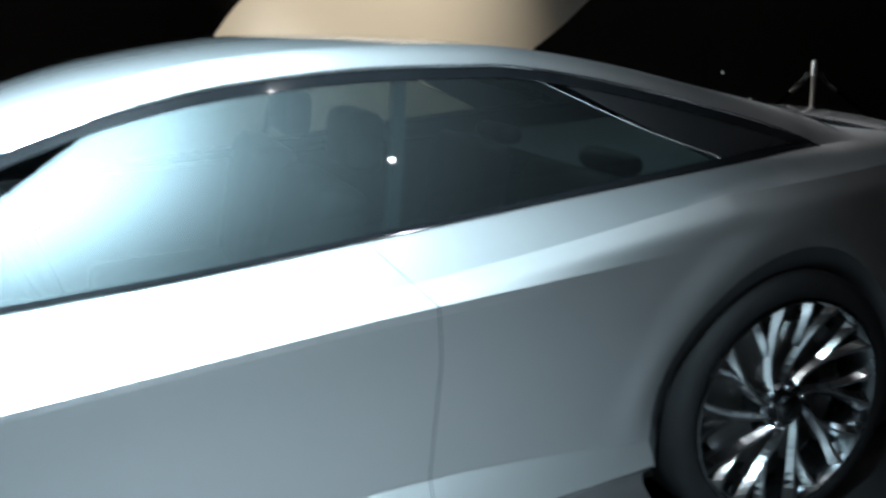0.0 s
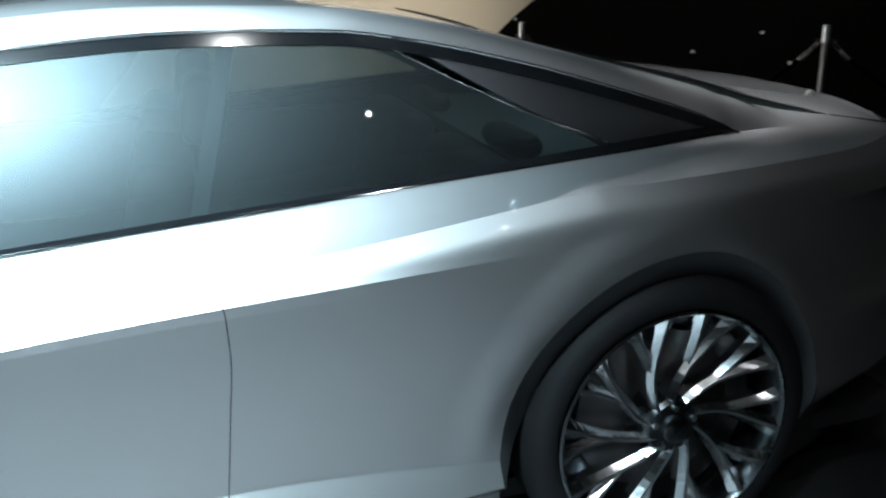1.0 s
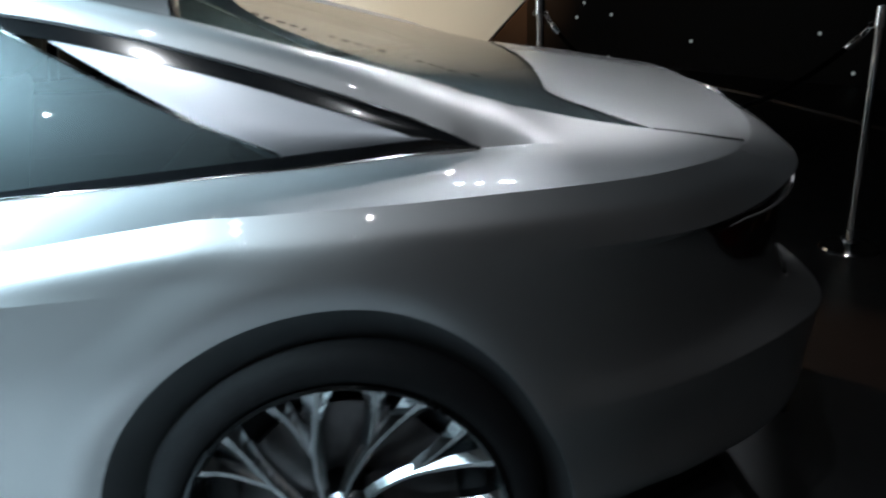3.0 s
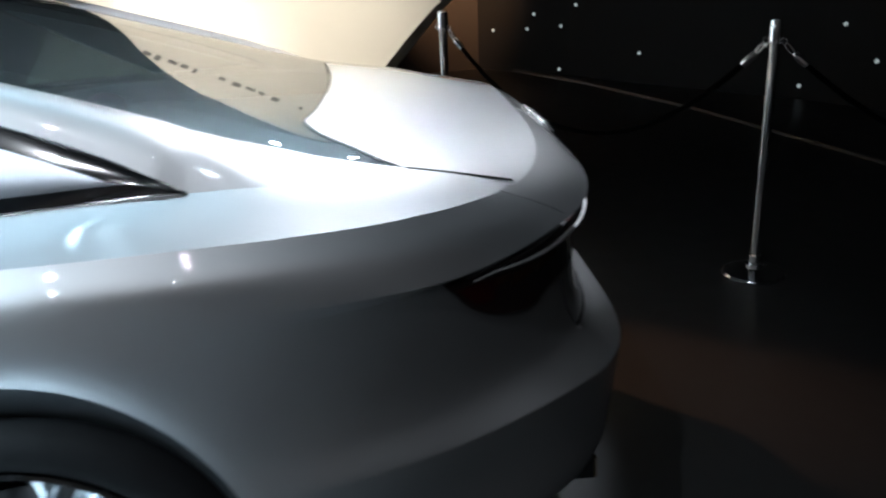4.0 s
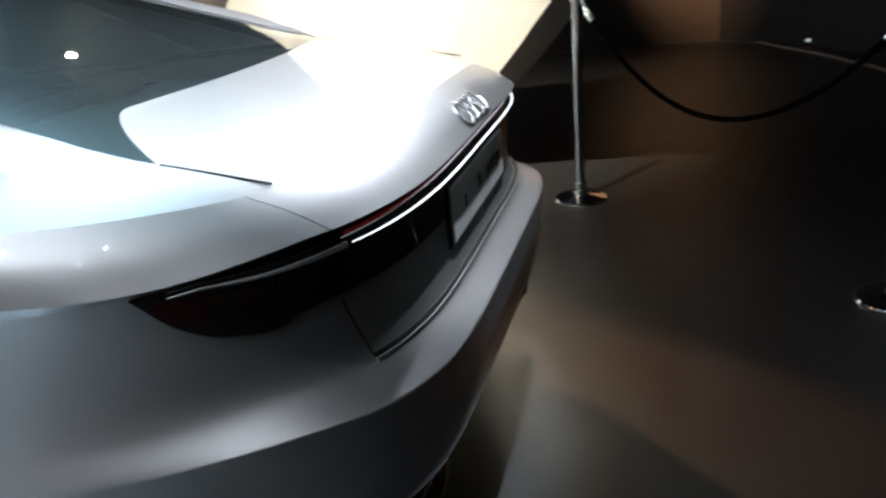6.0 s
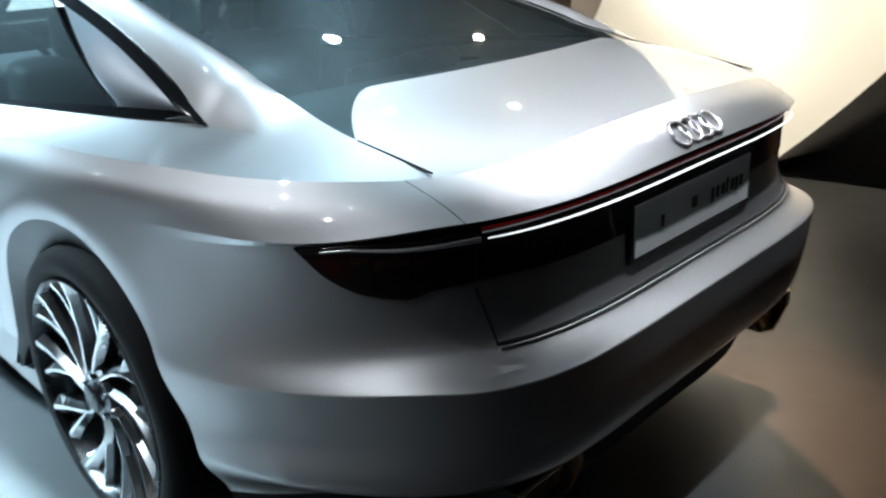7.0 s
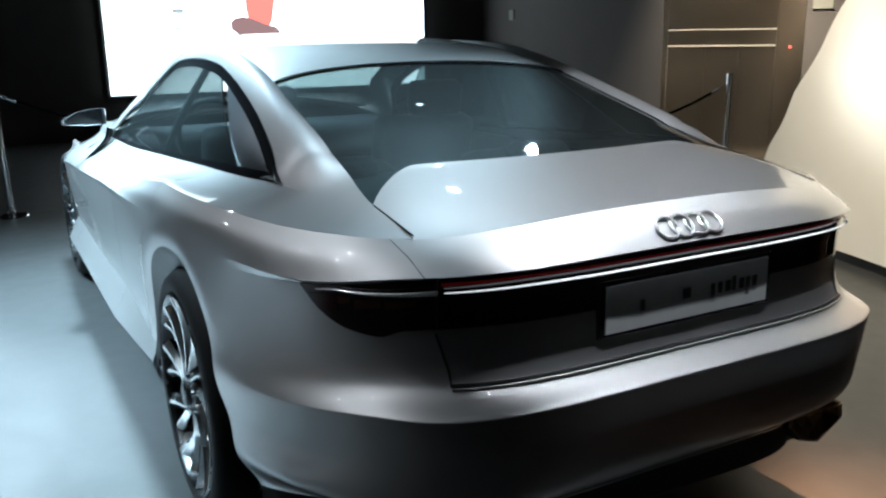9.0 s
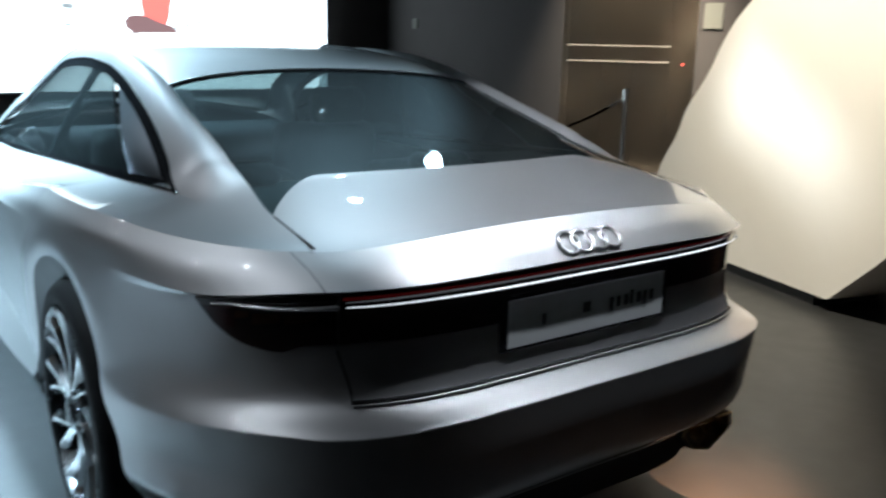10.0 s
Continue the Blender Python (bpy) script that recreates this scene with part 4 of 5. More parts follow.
smooth(part("chrome_strip", tube(strip_path(-0.603, 0.603, 70), 0.0010 + 0.0012 * np.clip(1.02 - (np.abs(np.linspace(-1, 1, 70))) ** 6, 0, 1), 10), LIT_STRIP, boot_lid, "thin bright white strip across the tail"), 60)
for s in (-1, 1):
    a, b = (s * 0.6068, s * 0.809)
    lampo = smooth(part("tail_lamp", slab(tail_sheet(min(a, b), max(a, b), lamp_top, lamp_low, 26, 10), (s, -1, 0), 0.005, 0.012), SMOKE, car, "smoked pointed tail lamp"), 40)
    path = strip_path(-0.792, -0.609, 24) * np.array([-s, 1, 1]) + np.array([s * 0.004, 0.003, 0])
    smooth(part("chrome_strip", tube(path, np.linspace(0.0014, 0.0056, 24), 10), STRIP, lampo, "bright metal strip"), 60)
    a, b = s * 0.758, s * 0.797
    smooth(part("side_reflector", slab(tail_sheet(min(a, b), max(a, b), lambda x: strip_mid(x) - 0.010, lambda x: max(lamp_low(x) + 0.012, 0.785), 8, 4), (s, -1, 0), 0.0065, 0.004), DARK_RED, lampo, "red side reflector"), 40)

# bronze facets inside the lamps
for s in (-1, 1):
    lens = [o for o in car.children if o.name.startswith("tail_lamp") and (sum(v.co.x for v in o.data.vertices) > 0) == (s > 0)][0]
    for x0, x1, z0, z1 in ((0.640, 0.690, 0.826, 0.800), (0.695, 0.735, 0.822, 0.795), (0.740, 0.775, 0.822, 0.800)):
        a, b = sorted((s * x0, s * x1))
        smooth(part("lamp_facet", slab(tail_sheet(a, b, lambda x: z0 - 0.10 * abs(abs(x) - x0), lambda x: z1 + 0.25 * abs(abs(x) - x1), 6, 4), (s, -1, 0), 0.0062, 0.003), FACET, lens, "bronze lamp facet"), 40)

# number plate with its dark holder
plate = part("plate_holder", box((-0.262, -0.9695, 0.698), (0.260, -0.944, 0.828), 0.004), BLACK_TRIM, boot_lid, "black number plate holder")
part("number_plate", box((-0.246, -0.9725, 0.708), (0.245, -0.9685, 0.816), 0.0012), PLATE, plate, "white show plate")
for x, wdt, z0, z1 in ((-0.155, 0.012, 0.752, 0.778), (-0.03, 0.022, 0.760, 0.784), (0.055, 0.013, 0.748, 0.782), (0.078, 0.013, 0.756, 0.782), (0.102, 0.016, 0.756, 0.782), (0.124, 0.010, 0.756, 0.79), (0.146, 0.016, 0.756, 0.782), (0.168, 0.013, 0.748, 0.782), (0.19, 0.014, 0.756, 0.782)):
    part("lettering_bar", box((x + 0.004, -0.974, z0 - 0.005), (x + wdt + 0.004, -0.9722, z1 - 0.005)), INK, plate)

# badge of four plain rings on the boot face
up_v = np.array([0, math.cos(radians(42)), math.sin(radians(42))])
out_v = np.array([0, -math.sin(radians(42)), math.cos(radians(42))])
turns = np.linspace(0, math.tau, 44, endpoint=False)
for k in range(4):
    mid = np.array([-0.0745 + 0.043 * k, -0.957, 0.916]) + out_v * 0.007
    ring = [mid + np.array([0.0285 * math.cos(t), 0, 0]) + up_v * 0.0285 * math.sin(t) + out_v * 0.0016 * (1 if math.sin(t + k) > 0 else -1) for t in turns]
    smooth(part("badge_ring", tube(ring, 0.0050, 8, True), BADGE, boot_lid, "chrome ring of the badge"), 60)

# tailpipe finishers
for s in (-1, 1):
    def px(x):
        return s * x
    ring_o = [(0.395, 0.325), (0.43, 0.285), (0.505, 0.262), (0.598, 0.312), (0.594, 0.352), (0.40, 0.352)]
    V = []
    for y, k in ((-0.964, 1.0), (-0.957, 1.03), (-0.76, 1.0), (-0.962, 0.87), (-0.958, 0.86)):
        for x, z in ring_o:
            back = 0.16 * (x - 0.395) + 0.6 * (z - 0.262) if k == 0.86 else 0.0
            V.append((px(0.497 + (x - 0.497) * k), y + back, 0.308 + (z - 0.308) * k))
    def bands(pairs):
        return [(a * 6 + i, a * 6 + (i + 1) % 6, b * 6 + (i + 1) % 6, b * 6 + i) for a, b in pairs for i in range(6)]

    def shell(faces):
        bm = bmesh.new()
        vs = [bm.verts.new(v) for v in V]
        for f in faces:
            bm.faces.new([vs[i] for i in f])
        bmesh.ops.delete(bm, geom=[v for v in bm.verts if not v.link_faces], context="VERTS")
        bmesh.ops.recalc_face_normals(bm, faces=bm.faces)
        return bm
    pipe = part("tailpipe", shell([tuple(range(24, 30)), *bands(((0, 1), (3, 0), (4, 3)))]), TITAN, car, "bronze-tinted angular tailpipe")
    # Outer wall coloured dark to stand for the shade under the bumper.
    part("sleeve", shell(bands(((1, 2),))), WELL, pipe, "sleeve of the tailpipe, its shade put into a dark colour")

# ---- car: cabin ----
def soft_box(lo, hi, bevel, mat, parent, name, label="", rot=0.0):
    bm = box(lo, hi, bevel, 3)
    c = Vector([(p + q) / 2 for p, q in zip(lo, hi)])
    if rot:
        bmesh.ops.rotate(bm, cent=c, matrix=Matrix.Rotation(radians(rot), 3, "X"), verts=bm.verts)
    return smooth(part(name, bm, mat, parent, label), 60)


for y, mat in ((1.18, LEATHER), (0.42, LEATHER)):
    for x in (-0.37, 0.37):
        seat = soft_box((x - 0.25, y - 0.05, 0.42), (x + 0.25, y + 0.45, 0.60), 0.05, mat, car, "seat", "dark leather seat")
        soft_box((x - 0.23, y - 0.17, 0.52), (x + 0.23, y - 0.03, 1.0 if y > 1 else 0.93), 0.045, mat, seat, "backrest", "", 14)
        soft_box((x - 0.12, y - 0.30, 1.0 if y > 1 else 0.90), (x + 0.12, y - 0.20, 1.15 if y > 1 else 0.965), 0.035, mat, seat, "headrest", "", 10)
soft_box((-0.72, 1.95, 0.70), (0.72, 2.35, 0.89), 0.06, TUB, car, "dashboard")
wheel_ring = [(-0.37 + 0.18 * math.cos(t), 1.72 + 0.06 * math.sin(t), 0.88 + 0.17 * math.sin(t)) for t in np.linspace(0, math.tau, 40, endpoint=False)]
smooth(part("steering_wheel", tube(wheel_ring, 0.015, 8, True), TUB, car), 60)
part("cabin_floor", box((-0.72, -0.2, 0.24), (0.72, 2.3, 0.28)), TUB, car)
part("parcel_shelf", box((-0.66, -0.62, 0.86), (0.66, 0.20, 0.90)), PALE_LEATHER, car, "grey trimmed parcel shelf")
part("bulkhead", box((-0.70, -0.66, 0.26), (0.70, -0.62, 0.90)), TUB, car)
for s in (-1, 1):
    soft_box((s * 0.735 - 0.02, -0.25, 0.28), (s * 0.735 + 0.02, 2.1, 0.885), 0.015, TUB, car, "door_trim")
soft_box((-0.10, 0.5, 0.28), (0.10, 2.0, 0.66), 0.03, TUB, car, "centre_console")


# door mirrors and the dark blade below them
def door_mirror(s):
    """A flat wedge: level below, higher towards the door, thinning to the front."""
    outline = []
    for u in np.linspace(0, 1, 14):
        outline.append((0.825 + 0.183 * u, 0.947 + 0.006 * u))
    for u in np.linspace(1, 0, 20):
        outline.append((0.825 + 0.183 * u, 0.957 + 0.062 * (1 - u ** 2.2) + 0.012 * u))
    mid = np.array([0.905, 0.975])
    V = []
    for y, k in ((1.996, 0.93), (1.990, 1.0), (2.01, 1.03), (2.06, 0.97), (2.10, 0.80), (2.125, 0.45)):
        for x, z in outline:
            V.append((s * (mid[0] + (x - mid[0]) * k), y, mid[1] + (z - mid[1]) * k))
    n = len(outline)
    F = [(r * n + i, r * n + (i + 1) % n, (r + 1) * n + (i + 1) % n, (r + 1) * n + i) for r in range(5) for i in range(n)]
    F.append(tuple(5 * n + i for i in range(n)))
    bm = bmesh.new()
    vs = [bm.verts.new(v) for v in V]
    for f in F:
        bm.faces.new([vs[i] for i in f])
    bmesh.ops.recalc_face_normals(bm, faces=bm.faces)
    body = smooth(part("door_mirror", bm, PAINT, car, "silver door mirror with a dark glass face"), 60)
    pts = [(s * (mid[0] + (x - mid[0]) * 0.94), 1.997, mid[1] + (z - mid[1]) * 0.94) for x, z in outline]
    glass_mid = (s * mid[0], 1.996, mid[1])
    part("mirror_glass", (np.array(pts + [glass_mid]), [(i, (i + 1) % n, n) for i in range(n)]), BLACK_TRIM, body, "dark mirror glass")
    rim = [(s * x, 1.990, z) for x, z in outline]
    smooth(part("mirror_rim", tube(rim, 0.0042, 6, True), CHROME, body), 60)
    foot = [(s * 0.80, 2.03, 0.925), (s * 0.815, 2.03, 0.875), (s * 0.85, 2.02, 0.84), (s * 0.90, 2.01, 0.80), (s * 0.952, 2.0, 0.755)]
    smooth(part("mirror_foot", tube(foot, [0.016, 0.014, 0.011, 0.009, 0.004], 8), BLACK_TRIM, body, "slim black mirror foot"), 60)


for s in (-1, 1):
    door_mirror(s)

# ---- leaning white board ----
board = thing("leaning_board", "large matt white leaning board with a curved edge", "display board")


def board_point(y, z):
    return np.array([2.783 + 0.269 * y - 0.222 * z, y, z])


zz = np.linspace(0.07, 3.9, 60)
y_left = curve(((0.0, 1.66), (0.55, 1.452), (0.83, 1.22), (0.97, 1.13), (1.1, 1.0), (1.2, 0.90), (1.35, 0.785), (1.475, 0.67), (1.59, 0.52), (2.2, -0.4), (3.0, -1.75), (4.0, -3.5)), zz)
y_right = curve(((0.0, 0.11), (0.2, -0.12), (0.4, -0.335), (0.69, -0.615), (0.87, -0.765), (1.05, -0.93), (1.24, -1.16), (1.38, -1.30), (2.0, -2.0), (3.0, -3.15), (4.0, -4.3)), zz)
face = np.stack([[board_point(a + (b - a) * q, z) for q in np.linspace(0, 1, 12)] for a, b, z in zip(y_left, y_right, zz)])
backing = face + np.array([0.50, -0.14, 0.0])
smooth(part("board_face", grid(face), PANEL, board), 40)
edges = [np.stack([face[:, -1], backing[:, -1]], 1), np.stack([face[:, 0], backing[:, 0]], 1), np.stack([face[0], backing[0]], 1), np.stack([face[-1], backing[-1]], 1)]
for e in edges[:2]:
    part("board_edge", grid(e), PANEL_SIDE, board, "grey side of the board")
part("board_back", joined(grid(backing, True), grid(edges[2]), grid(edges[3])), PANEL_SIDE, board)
foot = np.array([board_point(y, 0.0)[:2] + np.array([0.025 + dx, dy]) for y, dx, dy in ((1.66, 0, 0), (0.14, 0, 0), (0.14, 0.44, -0.12), (1.66, 0.44, -0.12))])
V = np.concatenate([np.column_stack([foot, np.full(4, 0.0)]), np.column_stack([foot, np.full(4, 0.072)])])
part("plinth", (V, [(0, 1, 5, 4), (1, 2, 6, 5), (2, 3, 7, 6), (3, 0, 4, 7), (4, 5, 6, 7), (3, 2, 1, 0)]), SKIRT, board, "dark plinth")

# a row of dark lettering across the board, above head height of the car's roof
for k, (y0, wide, tall) in enumerate(zip(np.linspace(0.34, -0.86, 18), (0.045, 0.03, 0.05, 0.04, 0.02, 0.05, 0.035, 0.045, 0.05, 0.03, 0.04, 0.05, 0.02, 0.045, 0.05, 0.035, 0.03, 0.05), (0.05, 0.07, 0.05, 0.05, 0.075, 0.05) * 3)):
    tall *= 0.75
    if k in (5, 11):
        continue
    quad = [board_point(y, z) for y, z in ((y0, 1.69), (y0 - wide, 1.69), (y0 - wide, 1.69 + tall), (y0, 1.69 + tall))]
    V = [p + np.array([-0.004, 0, -0.001]) for p in quad] + [p + np.array([-0.0005, 0, 0]) for p in quad]
    part("lettering_bar", (np.array(V), [(0, 1, 2, 3), (0, 4, 5, 1), (1, 5, 6, 2), (2, 6, 7, 3), (3, 7, 4, 0)]), LETTER, board, "dark letter" if k == 0 else "")

# ---- stanchions and chains ----
def stanchion(x, y, turn=0.0):
    st = thing("stanchion", "polished chrome barrier post on a round base", "barrier post", (x, y, 0), "barrier posts round the car")
    smooth(part("base_plate", lathe([(0.0, 0.0), (0.125, 0.0), (0.127, 0.006), (0.122, 0.014), (0.06, 0.022), (0.034, 0.03), (0.032, 0.045), (0.0, 0.045)], 48), CHROME, st), 40)
    smooth(part("pole", lathe([(0.0, 0.02), (0.0195, 0.02), (0.0195, 0.925), (0.0, 0.925)], 32), CHROME, st), 40)
    smooth(part("lower_sleeve", lathe([(0.0, 0.045), (0.025, 0.045), (0.025, 0.085), (0.0, 0.085)], 32), CHROME, st), 40)
    smooth(part("top_collar", lathe([(0.0, 0.925), (0.025, 0.927), (0.0255, 0.945), (0.0245, 0.948), (0.0245, 0.99), (0.023, 1.012), (0.018, 1.016), (0.0, 1.016)], 32), CHROME, st), 40)
    for k in range(2):
        t = turn + k * math.pi
        ring = [(0.034 * math.cos(t) + 0.011 * math.cos(u) * math.cos(t), 0.034 * math.sin(t) + 0.011 * math.cos(u) * math.sin(t), 0.936 + 0.011 * math.sin(u)) for u in np.linspace(0, math.tau, 14, endpoint=False)]
        part("hook_ring", tube(ring, 0.003, 6, True), CHROME, st)
    return st


SKIRT_LIGHT = material("grey_metal_trim", (0.25, 0.24, 0.23), 0.4, 0.6, grain=0.1)
ROPE = material("black_velvet_rope", (0.002, 0.002, 0.002), 1.0, grain=0.3, grain_scale=80, bump=0.5, bump_scale=300)
ROPE.node_tree.nodes["Principled BSDF"].inputs["Specular IOR Level"].default_value = 0.05


def barrier_rope(a, b, sag):
    """A dark rope with a metal end and hook at each post."""
    a, b = np.array([*a, 0.925]), np.array([*b, 0.925])
    ob = thing("barrier_rope", "black velvet barrier rope with bright metal end hooks", "rope", tuple(a), "barrier ropes")
    q = np.linspace(0, 1, 60)
    pts = a[None] + (b - a)[None] * q[:, None] - a
    pts[:, 2] -= sag * 4 * q * (1 - q)
    run = np.concatenate([[0], np.cumsum(np.linalg.norm(np.diff(pts, axis=0), axis=1))])

    def at(d):
        return np.array([np.interp(d, run, pts[:, k]) for k in range(3)])
    total = run[-1]
    smooth(part("rope", tube([at(d) for d in np.linspace(0.10, total - 0.10, 50)], 0.011, 10), ROPE, ob), 60)
    for s0, s1 in ((0.0, 1), (total, -1)):
        smooth(part("end_sleeve", tube([at(s0 + s1 * d) for d in (0.05, 0.056, 0.07, 0.10, 0.115)], [0.009, 0.013, 0.015, 0.015, 0.013], 16), CHROME, ob), 50)
        hook = []
        m, d = at(s0 + s1 * 0.026), at(s0 + s1 * 0.05) - at(s0)
        d /= np.linalg.norm(d)
        for u in np.linspace(0, math.tau, 18, endpoint=False):
            hook.append(m + d * 0.026 * math.cos(u) + np.array([0, 0, 0.012 * math.sin(u)]))
        smooth(part("snap_hook", tube(hook, 0.0035, 8, True), CHROME, ob), 60)
    return ob


POSTS = ((1.115, -2.083), (2.223, -0.939), (3.726, 2.413), (-1.2, 5.0), (0.3, -3.7), (2.6, 4.8), (-3.4, 4.4))
for x, y in POSTS:
    stanchion(x, y, 0.8)
for i, j in ((0, 1), (0, 4), (2, 5), (3, 6), (5, 3)):
    a, b = Vector(POSTS[i]), Vector(POSTS[j])
    d = (b - a).normalized() * 0.035
    barrier_rope(tuple(a + d), tuple(b - d), 0.42)

# ---- lit display and lift ----
display = thing("display_wall", "large lit white display screen on the end wall", "screen")
part("screen_face", box((0.30, 9.90, 0.585), (5.02, 9.94, 3.4)), SCREEN, display, "glowing white screen")
part("screen_frame", box((0.26, 9.94, 0.545), (5.06, 10.0, 3.44), 0.01), SKIRT, display)
SKETCH = material("sketch_grey", (0.35, 0.36, 0.36), 0.6, emit=(0.55, 0.58, 0.57), power=0.35)
SKETCH_RED = material("red_button", (0.5, 0.06, 0.05), 0.5, emit=(1.0, 0.16, 0.12), power=0.05)


def stroke(points, r, mat):
    return part("drawn_line", tube([(x, 9.897, z) for x, z in points], r, 5), mat, display)


stroke([(1.02, 1.60), (1.05, 1.735), (1.19, 1.78), (1.50, 1.74), (1.73, 1.68), (1.66, 1.54), (1.51, 1.45), (1.21, 1.455), (1.10, 1.53)], 0.011, SKETCH)
stroke([(1.14, 1.57), (1.35, 1.55), (1.62, 1.56)], 0.008, SKETCH)
stroke([(1.16, 1.62), (1.40, 1.61), (1.66, 1.62)], 0.008, SKETCH)
stroke([(1.21, 1.44), (1.70, 1.38), (2.14, 1.346)], 0.008, SKETCH)
stroke([(1.71, 1.752), (2.02, 1.79)], 0.008, SKETCH)
stroke([(2.61, 1.418), (2.85, 1.48), (3.11, 1.549)], 0.012, SKETCH)
stroke([(0.957, 1.60), (0.957, 1.66)], 0.014, SKETCH)
stroke([(0.32, 1.542), (0.99, 1.538)], 0.005, SKETCH)
stroke([(3.25, 1.564), (3.36, 1.567)], 0.012, SKETCH)
stroke([(3.72, 1.73), (3.72, 1.75)], 0.016, SKETCH)
RED_FIELD = material("display_red", (0.7, 0.06, 0.05), 0.5, emit=(1.0, 0.17, 0.13), power=0.75)
FOOT_FIELD = material("display_brown", (0.2, 0.12, 0.11), 0.6, emit=(0.30, 0.17, 0.16), power=0.5)
for shape, mat, label, y in ((((1.19, 1.65), (1.34, 1.645), (1.33, 1.71), (1.18, 1.71)), SKETCH, "grey shape in the drawing", 9.893),
                             (((2.20, 2.6), (2.20, 1.72), (2.24, 1.50), (2.34, 1.42), (2.50, 1.42), (2.57, 1.55), (2.62, 1.80), (2.66, 2.6)), RED_FIELD, "red upright shape in the picture", 9.894),
                             (((1.97, 1.51), (2.02, 1.57), (2.14, 1.60), (2.28, 1.575), (2.46, 1.50), (2.62, 1.46), (2.70, 1.37), (2.08, 1.355), (1.98, 1.43)), FOOT_FIELD, "dark brown foot of the red shape", 9.889)):
    bm = bmesh.new()
    bm.faces.new([bm.verts.new((x, y, z)) for x, z in shape])
    part("drawn_patch", bm, mat, display, label)

# unseen shutters added to frame the square of light on the board, hung from the ceiling
shutter = thing("light_shutter", "unseen shutter blades added to frame the light on the board", "spotlight", tuple(FRAMING))
corners = [Vector(board_point(y, z)) - FRAMING for y, z in ((-0.214, 0.866), (0.066, 0.496), (0.877, 0.977), (0.53, 1.36))]
axis = (sum(corners, Vector()) / 4).normalized()
hole = [c * (0.30 / c.dot(axis)) for c in corners]
mid = sum(hole, Vector()) / 4
wide = [mid + (h - mid).normalized() * 0.16 for h in hole]
for k in range(4):
    m = (k + 1) % 4
    front = [hole[k], hole[m], wide[m], wide[k]]
    V = [tuple(p) for p in front] + [tuple(p + axis * 0.002) for p in front]
    part("shutter_blade", (np.array(V), [(0, 1, 2, 3), (7, 6, 5, 4), (0, 4, 5, 1), (1, 5, 6, 2), (2, 6, 7, 3), (3, 7, 4, 0)]), SKIRT, shutter)
part("drop_rod", tube([tuple(wide[3]), tuple(wide[3] + Vector((0, 0, 5.2 - FRAMING.z - wide[3].z)))], 0.012, 8), SKIRT, shutter)


def oblique(a, b, depth, z0, z1):
    """A wall block whose front runs from a to b on the plan."""
    a, b = np.array(a, float), np.array(b, float)
    d = (b - a) / np.linalg.norm(b - a)
    n = np.array([d[1], -d[0]])
    n = n if n @ (np.array([-1.4, -2.3]) - a) < 0 else -n
    c = [a, b, b + n * depth, a + n * depth]
    V = [(*p, z) for z in (z0, z1) for p in c]
    return np.array(V), [(0, 1, 5, 4), (1, 2, 6, 5), (2, 3, 7, 6), (3, 0, 4, 7), (4, 5, 6, 7), (3, 2, 1, 0)]


for name, a, b in (("wall_northeast", (6.2, 10.1), (5.12, 4.66)), ("wall_east_inner", (6.04, 3.63), (9.0, -8.0))):
    tagged(part(name, oblique(a, b, 0.2, 0, 5.2), WALL, None), "charcoal painted partition wall", "wall", kind="structure")
for a, b in (((8.2, -1.0), (6.6, -2.6)), ((6.6, -2.6), (4.6, -4.2)), ((4.6, -4.2), (2.0, -5.6)), ((2.0, -5.6), (-3.0, -6.4))):
    tagged(part("wall_dark_panel", oblique(a, b, 0.12, 0, 5.2), GLOSS_WALL, None), "glossy black partition panel", "wall", kind="structure")
# pale light dots on the dark panels, and the trim round the edge of the show floor
DOT = material("pale_light_dot", (0.6, 0.62, 0.6), 0.4, emit=(0.95, 1.0, 0.92), power=0.10)
for x, y, z in ((5.95, -3.12, 0.28), (6.68, -2.52, 0.06), (6.67, -2.53, 0.49), (6.90, -2.30, 0.60), (7.27, -1.93, 0.42), (4.74, -4.09, 0.11),
                (4.21, -4.41, 0.36), (7.66, -1.54, 0.17), (6.54, -2.65, 0.70), (4.99, -3.89, 0.42), (6.96, -2.24, 0.45), (4.46, -4.27, 0.62)):
    d = Vector((-0.66, 0.66, 0)) if x > 6.6 else Vector((-0.56, 0.78, 0))
    dot = part("light_dot", lathe([(0.0, 0.0), (0.013, 0.0), (0.016, -0.006), (0.016, -0.02)], 12, "y"), DOT, None)
    dot.location = Vector((x, y, z)) + d * 0.02
    dot.rotation_euler = (0, 0, math.atan2(d.y, d.x) - math.pi / 2)
    tagged(dot, "tiny pale light dot on the black partition", "light dot", "light dots on the partition")
trim_line = [(9.0, -0.9), (8.03, -1.67), (6.07, -2.62), (4.56, -3.14), (3.70, -3.33), (2.50, -3.60), (1.0, -3.95), (-1.0, -4.3)]
tx = np.linspace(9.0, -1.0, 60)
ty = np.interp(tx, [p[0] for p in trim_line][::-1], [p[1] for p in trim_line][::-1])
tagged(smooth(part("trim", tube(np.stack([tx, ty, np.full(60, 0.004)], -1), 0.018, 8), SKIRT_LIGHT, None), 60), "thin grey metal trim along the edge of the floor", "floor trim", kind="structure")
STEEL_BAND = material("light_band_steel", (0.62, 0.57, 0.50), 0.3, 0.7, grain=0.05, grain_scale=2.0)
lift = thing("lift", "brushed steel lift doors in a steel frame", "lift")
A, B = np.array([5.12, 4.66]), np.array([6.20, 3.45])
lift_dir = (B - A) / np.linalg.norm(B - A)
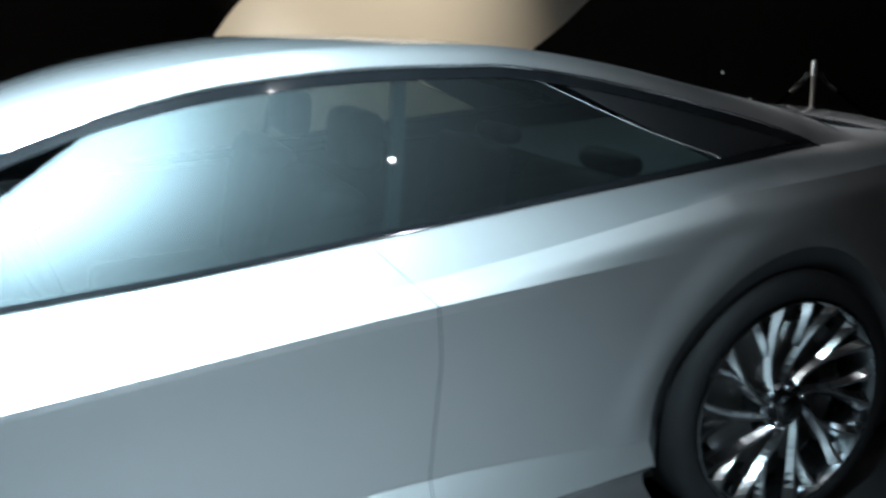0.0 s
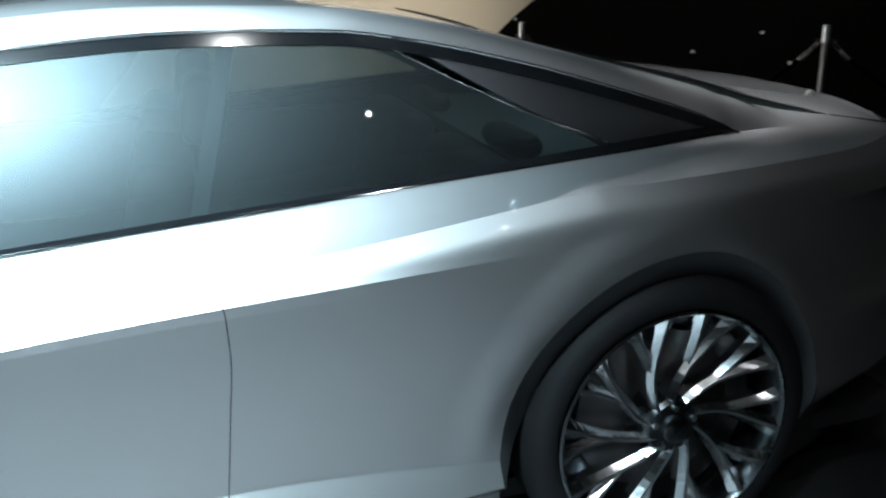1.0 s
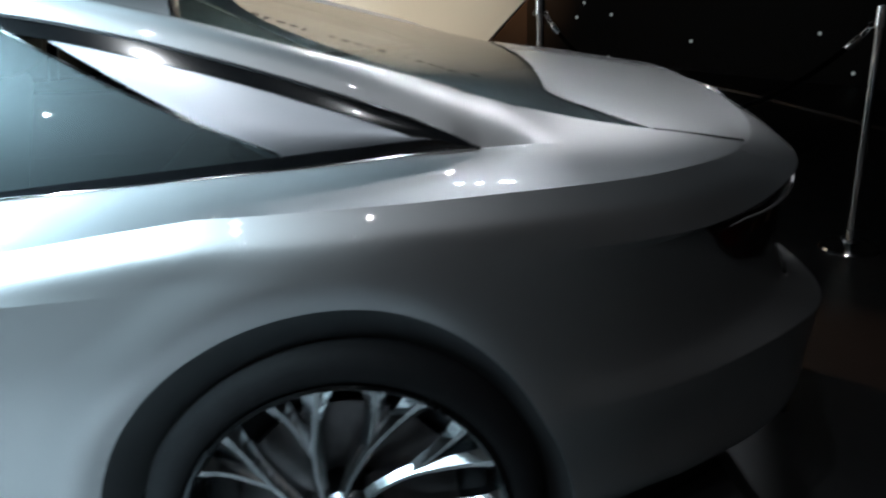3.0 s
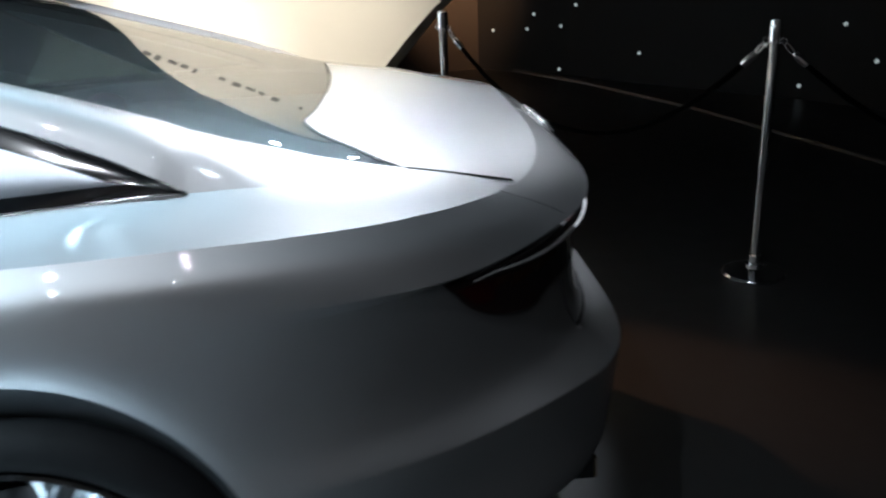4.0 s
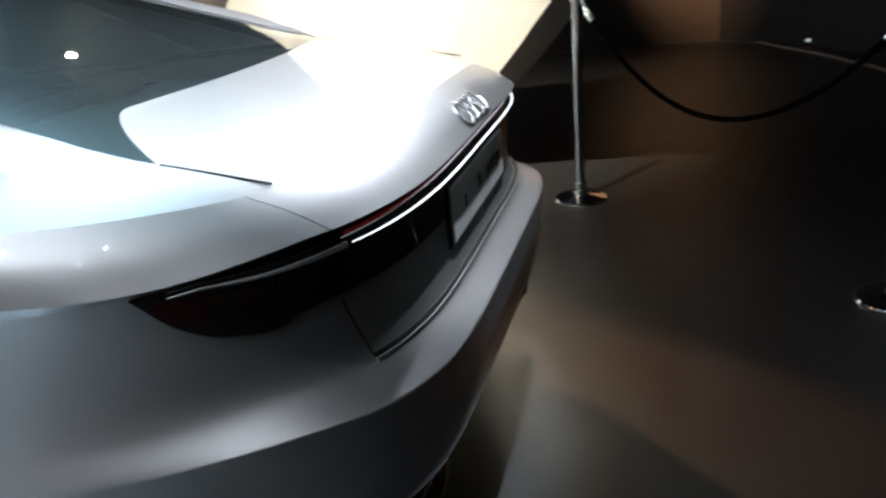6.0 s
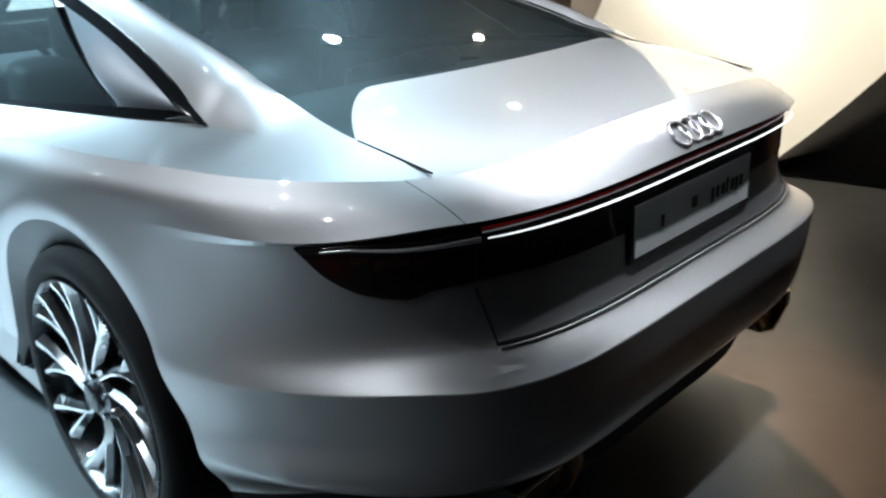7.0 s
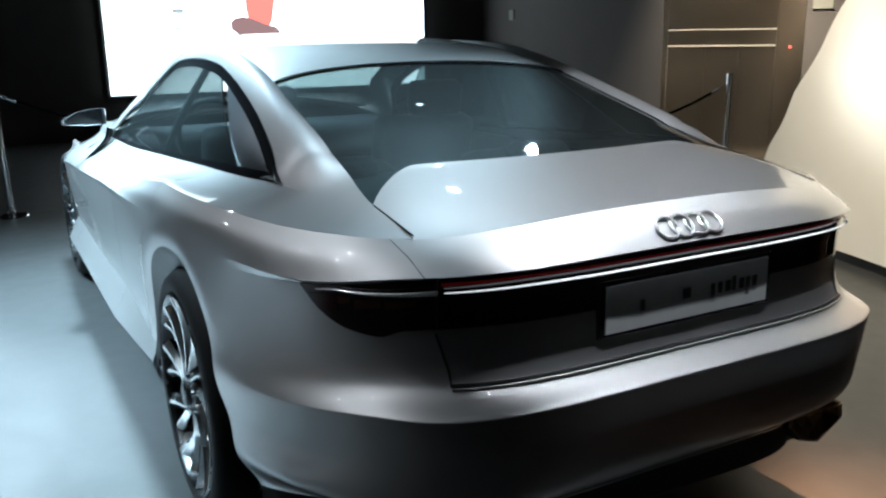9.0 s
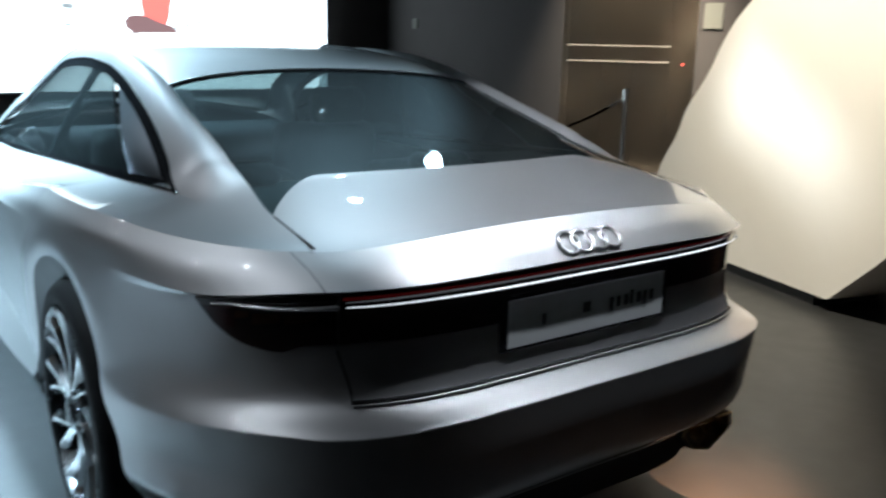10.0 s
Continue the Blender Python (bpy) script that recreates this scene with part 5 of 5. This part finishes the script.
for name, q0, q1, off, mat in (("door_frame", 0.0, 0.03, 0.0, STEEL), ("lift_door", 0.032, 0.264, 0.04, STEEL), ("lift_door", 0.267, 0.474, 0.044, STEEL), ("lift_door", 0.477, 0.69, 0.048, STEEL), ("fascia", 0.032, 0.69, 0.03, STEEL), ("door_frame", 0.693, 0.85, 0.0, STEEL)):
    n = np.array([lift_dir[1], -lift_dir[0]])
    n = n if n @ (np.array([-1.4, -2.3]) - A) < 0 else -n
    a, b = A + (B - A) * q0 + n * off, A + (B - A) * q1 + n * off
    low, high = {"lift_door": (0.0, 1.178), "fascia": (1.182, 2.098), "door_frame": (0.0, 2.3)}[name]
    part(name, oblique(a, b, 0.06, low, high), mat, lift)
part("lintel", oblique(A + n * 0.002 + (B - A) * 0.032, A + n * 0.002 + (B - A) * 0.69, 0.06, 2.1, 2.3), STEEL, lift)
# Bright strips at the panel joints imitate light bands reflected in the steel.
for z0, z1, off in ((1.166, 1.182, 0.026), (1.332, 1.343, 0.026)):
    part("light_band", oblique(A + (B - A) * 0.032 + n * off, A + (B - A) * 0.69 + n * off, 0.010, z0, z1), STEEL_BAND, lift, "thin light strip imitating a reflected band across the lift")
part("call_button", oblique(A + (B - A) * 0.765 - n * 0.008, A + (B - A) * 0.785 - n * 0.008, 0.008, 1.145, 1.17), SKETCH_RED, lift, "small red call button")
tagged(part("wall_over_lift", oblique(A + n * 0.01, B + n * 0.01, 0.2, 2.3, 5.2), WALL, None), "charcoal wall above the lift", "wall", kind="structure")
tagged(part("wall_behind_lift", oblique(A + n * 0.14, B + n * 0.14, 0.1, 0.0, 2.3), SKIRT, None), "dark wall behind the lift", "wall", kind="structure")

# small fittings on the walls beside the lift
FITTING = material("grey_wall_fitting", (0.15, 0.15, 0.13), 0.6, grain=0.08, grain_scale=30)
wall_sensor = part("wall_sensor", oblique((5.932, 8.864), (5.897, 8.694), 0.022, 1.515, 1.66), FITTING, None)
tagged(wall_sensor, "small grey plastic box on the charcoal partition", "wall box")
part("cover", oblique((5.925, 8.842), (5.899, 8.716), 0.008, 1.53, 1.645), FITTING, wall_sensor)
wall_sign = part("wall_sign", oblique((6.036, 3.560), (6.086, 3.366), 0.018, 1.525, 1.78), FITTING, None)
tagged(wall_sign, "dull grey-green rectangular sign beside the lift", "wall sign")
part("sign_rim", oblique((6.042, 3.566), (6.092, 3.360), 0.022, 1.517, 1.524), SKIRT, wall_sign)
